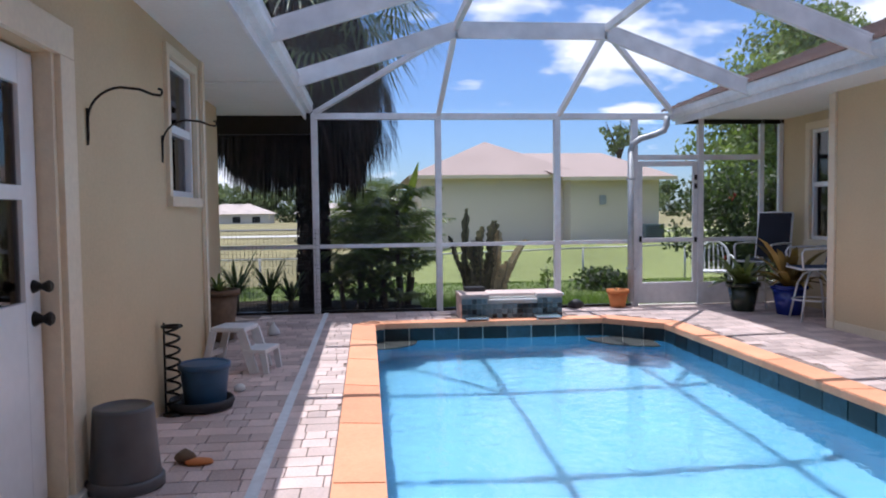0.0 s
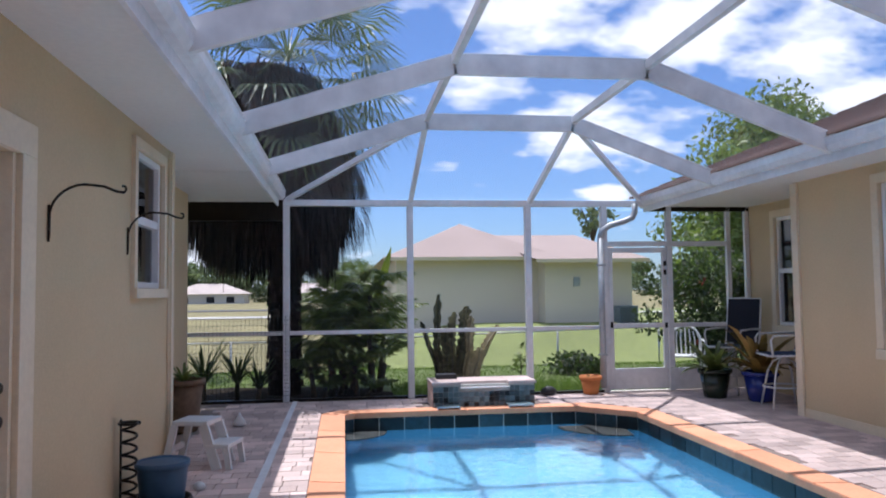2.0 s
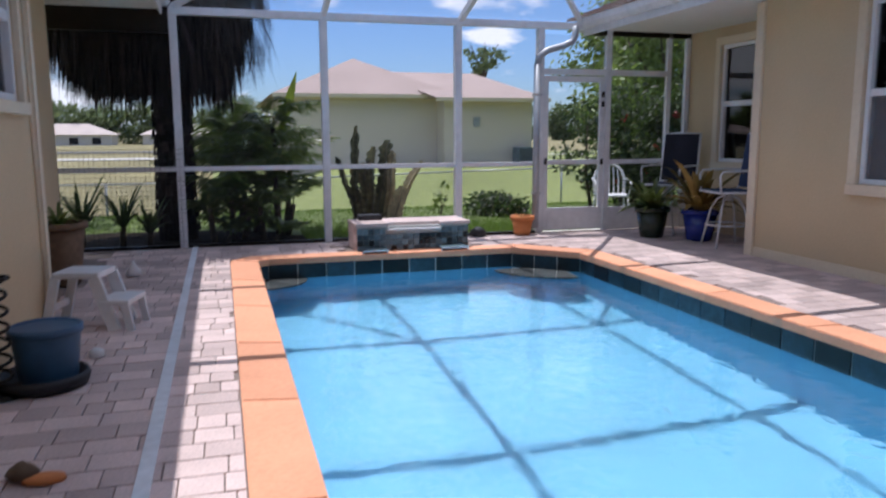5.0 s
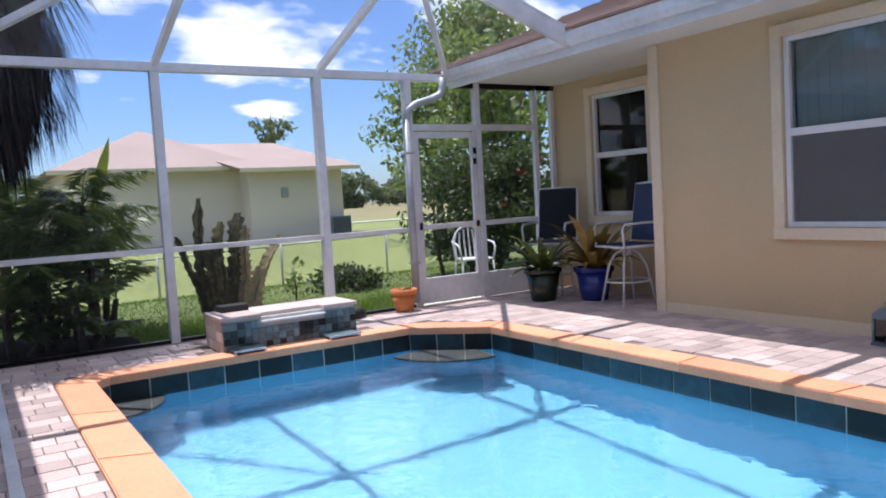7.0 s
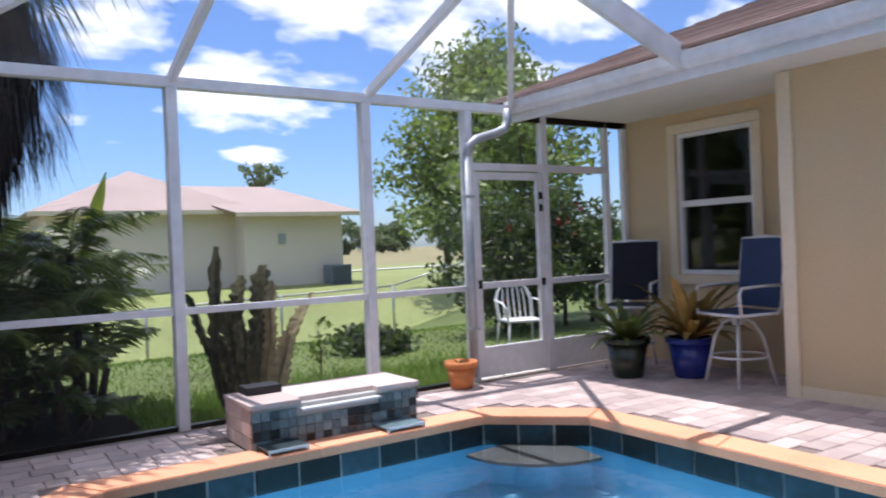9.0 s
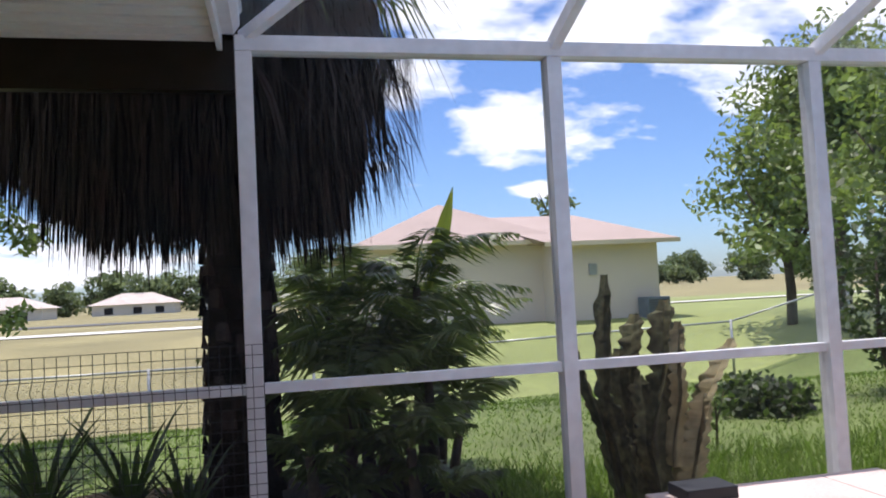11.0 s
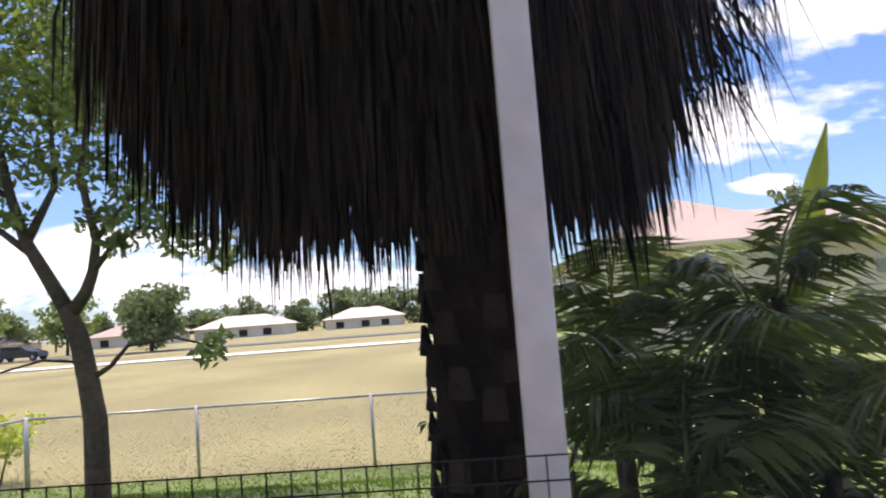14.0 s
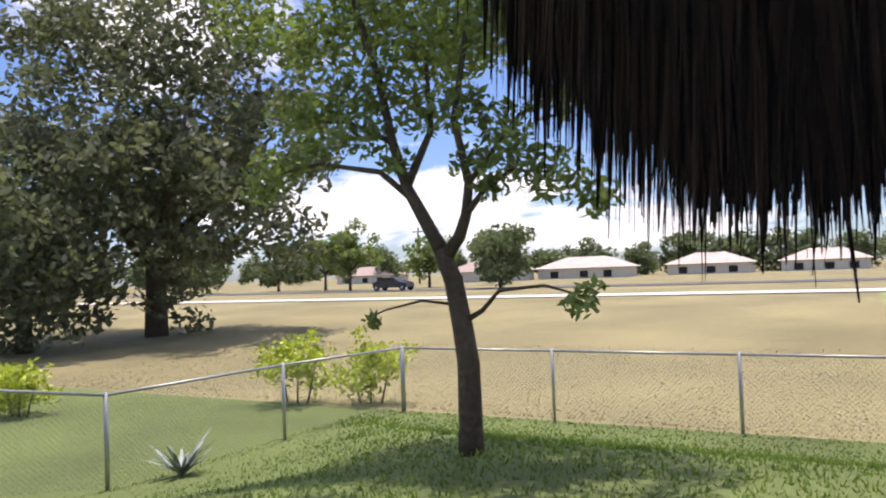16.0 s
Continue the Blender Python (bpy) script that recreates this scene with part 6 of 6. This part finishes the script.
for k in range(34):
    q, el = k * 2.39996, radians(-55 + 125 * (k / 34))
    fan_frond(vs, fs, rng, (0.05, 0, 2.85), (math.cos(q) * math.cos(el), math.sin(q) * math.cos(el), math.sin(el)), 0.8, 0.75, 0.6)
fast_mesh("crown", vs, fs, FAN_LEAF, fp)
pole = thing("utility_pole", "distant wooden utility pole with a crossarm", "pole", (-66, 118, -0.3))
part("shaft", tube(nb(), [(0, 0, 0), (0, 0, 9.5)], [0.16, 0.11], 8), BARK, pole)
part("crossarm", boxed(-1.1, 1.1, -0.06, 0.06, 8.7, 8.85), BARK, pole)


# ---- grass ----
def grass(name, n, xr, yr, h, mat, seed, label, shade=None):
    rng = np.random.default_rng(seed)
    xs_, ys_ = rng.uniform(*xr, n), yr[0] + (yr[1] - yr[0]) * rng.random(n) ** 1.5
    vs, fs = [], []
    for x, y in zip(xs_, ys_):
        # no blades over the sheet painted as palm shade
        if x < 1.45 and x > -3.2 and y < 12.3:
            continue
        z = ground_z(x, y) - 0.01
        a, hh = rng.uniform(0, 6.283), h * rng.uniform(0.4, 1.25)
        w = 0.006 + 0.0011 * (y - 10)
        cx, cy = math.cos(a) * w, math.sin(a) * w
        lx, ly = rng.normal() * hh * 0.45, rng.normal() * hh * 0.45
        i = len(vs)
        vs += [(x - cx, y - cy, z), (x + cx, y + cy, z), (x + lx, y + ly, z + hh)]
        fs.append((i, i + 1, i + 2))
    return fast_mesh(name, vs, fs, mat, kind="stuff", label=label, category="grass")


grass("lawn_grass", 60000, (-9, 9), (10.08, 21.2), 0.055, BLADE, 1, "uneven green lawn grass")
grass("tall_grass", 11000, (0.5, 7.5), (10.08, 11.6), 0.20, BLADE, 2, "longer unmown grass along the deck edge")
grass("field_grass", 16000, (-22, -0.5), (21.4, 32), 0.035, DRY_BLADE, 3, "short dry field grass")

# ---- soffit panels on the near wing's ceiling ----
bm = nb()
for k in range(21):
    y = 7.45 + k * 0.1185
    box(bm, -3.18, LEFT_EAVE - 0.115, y, y + 0.085, 2.548, 2.559)
structure("ceiling_panels", bm, SOFFIT, "ribbed vinyl soffit panels", "soffit")


# ---- small pieces: coping, tiles, pavers ----
def along(p, q, off_in, off_out, n):
    """Cuts the strip between two outlines' edges into n quads."""
    out = []
    for k in range(n):
        a, b = k / n, (k + 1) / n
        lerp = lambda u, v, t: (u[0] + (v[0] - u[0]) * t, u[1] + (v[1] - u[1]) * t)  # noqa: E731
        out.append((lerp(p[0], p[1], a), lerp(p[0], p[1], b), lerp(q[0], q[1], b), lerp(q[0], q[1], a)))
    return out


coping = thing("pool_coping", "orange bullnose stone coping round the pool", "coping", kind="structure")
ci, co_ = pool_outline(-0.025), pool_outline(COPE)
for k in range(SIDES):
    j = (k + 1) % SIDES
    ln = math.dist(ci[k], ci[j])
    for quad in along((ci[k], ci[j]), (co_[k], co_[j]), 0, 0, max(1, round(ln / 1.08))):
        bm = nb()
        c = (sum(p[0] for p in quad) / 4, sum(p[1] for p in quad) / 4)
        sh_ = [(c[0] + (x - c[0]) * 0.998, c[1] + (y - c[1]) * 0.998) for x, y in quad]
        prism(bm, sh_, -0.05, 0.012)
        bmesh.ops.bevel(bm, geom=[e for e in bm.edges if all(v.co.z > 0 for v in e.verts)], offset=0.007, segments=2, affect="EDGES")
        part("coping_stone", bm, COPING, coping)

band = thing("pool_tile_band", "dark blue-green waterline tiles with pale grout", "tile band", kind="structure")
gi, go = pool_outline(-0.002), pool_outline(0.004)
bm = nb()
lo = [bm.verts.new((x, y, -0.26)) for x, y in gi]
hi = [bm.verts.new((x, y, -0.045)) for x, y in gi]
for k in range(SIDES):
    bm.faces.new((lo[k], lo[(k + 1) % SIDES], hi[(k + 1) % SIDES], hi[k]))
part("grout", bm, GROUT, band)
ti = pool_outline(-0.007)
for k in range(SIDES):
    a, b = Vector((*ti[k], 0)), Vector((*ti[(k + 1) % SIDES], 0))
    ln = (b - a).length
    n = max(1, round(ln / 0.295))
    d = (b - a).normalized()
    me = mesh_of("pool_tile", boxed(-ln / n / 2 + 0.006, ln / n / 2 - 0.006, -0.005, 0.005, -0.252, -0.05, bevel=0.002), TILE)
    for q in range(n):
        c = a + d * (ln * (q + 0.5) / n)
        copy_mesh("tile", me, band, pose(c.x, c.y, 0, 0, 0, math.degrees(math.atan2(d.y, d.x))))

in_pool = pool_outline(COPE + 0.004)


def free_of_pool(x0, x1, y0, y1):
    """True where a paver lies clear of the coping's outline."""
    def inside(x, y):
        n = len(in_pool)
        return all((in_pool[(k + 1) % n][0] - in_pool[k][0]) * (y - in_pool[k][1]) - (in_pool[(k + 1) % n][1] - in_pool[k][1]) * (x - in_pool[k][0]) > 0 for k in range(n))
    return not any(inside(x, y) for x in (x0, x1) for y in (y0, y1))


rnd = random.Random(77)
paver_meshes = {}


def paver_mesh(w):
    key = round(w, 3)
    if key not in paver_meshes:
        paver_meshes[key] = mesh_of("paver", boxed(-w / 2 + 0.003, w / 2 - 0.003, -0.0745, 0.0745, -0.03, 0.0, bevel=0.004), PAVER)
    return paver_meshes[key]


rest_v, rest_f, laid = [], [], 0
y = -3.1
while y < 9.76:
    x = -0.70 - rnd.choice((0, 0.05, 0.1))
    while x < 6.95:
        w = rnd.choice((0.12, 0.16, 0.16, 0.21, 0.235))
        x0, x1 = x, x + w
        x = x1
        if x1 < LEFT_WALL + 0.03 or (x0 > RIGHT_WALL - 0.02 and y < 7.5):
            continue
        lim0, lim1 = x0, x1
        if PX0 - COPE - 0.004 < x1 and x0 < PX0 - COPE - 0.004 and 2.4 < y < 8.8:
            lim1 = PX0 - COPE - 0.004
        if x0 < PX1 + COPE + 0.004 < x1 and 2.8 < y < 8.3:
            lim0 = PX1 + COPE + 0.004
        if lim1 - lim0 < 0.03 or not free_of_pool(lim0, lim1, y - 0.07, y + 0.07):
            continue
        if 1.7 < lim1 and lim0 < 3.1 and y > 8.86 and y < 9.45:
            continue
        if lim1 < 0.5 and 1.9 < y < 7.4 and laid < 300:
            copy_mesh("paver", paver_mesh(lim1 - lim0), deck, pose((lim0 + lim1) / 2, y, rnd.uniform(-0.0015, 0.0015), rnd.uniform(-0.3, 0.3), rnd.uniform(-0.3, 0.3), rnd.uniform(-0.5, 0.5)))
            laid += 1
        else:
            i = len(rest_v)
            dz = rnd.uniform(-0.0015, 0.0015)
            g, e = 0.0035, 0.008
            for z, k in ((-0.03, g), (-0.004 + dz, g), (dz, e)):
                rest_v += [(lim0 + k, y - 0.078 + k, z), (lim1 - k, y - 0.078 + k, z), (lim1 - k, y + 0.078 - k, z), (lim0 + k, y + 0.078 - k, z)]
            rest_f.append((i + 8, i + 9, i + 10, i + 11))
            for b in (0, 4):
                for q in range(4):
                    rest_f.append((i + b + q, i + b + (q + 1) % 4, i + b + 4 + (q + 1) % 4, i + b + 4 + q))
    y += 0.156
far_pavers = fast_mesh("paver_field", rest_v, rest_f, PAVER, deck, kind="stuff", label="pinkish tumbled pavers of the deck")
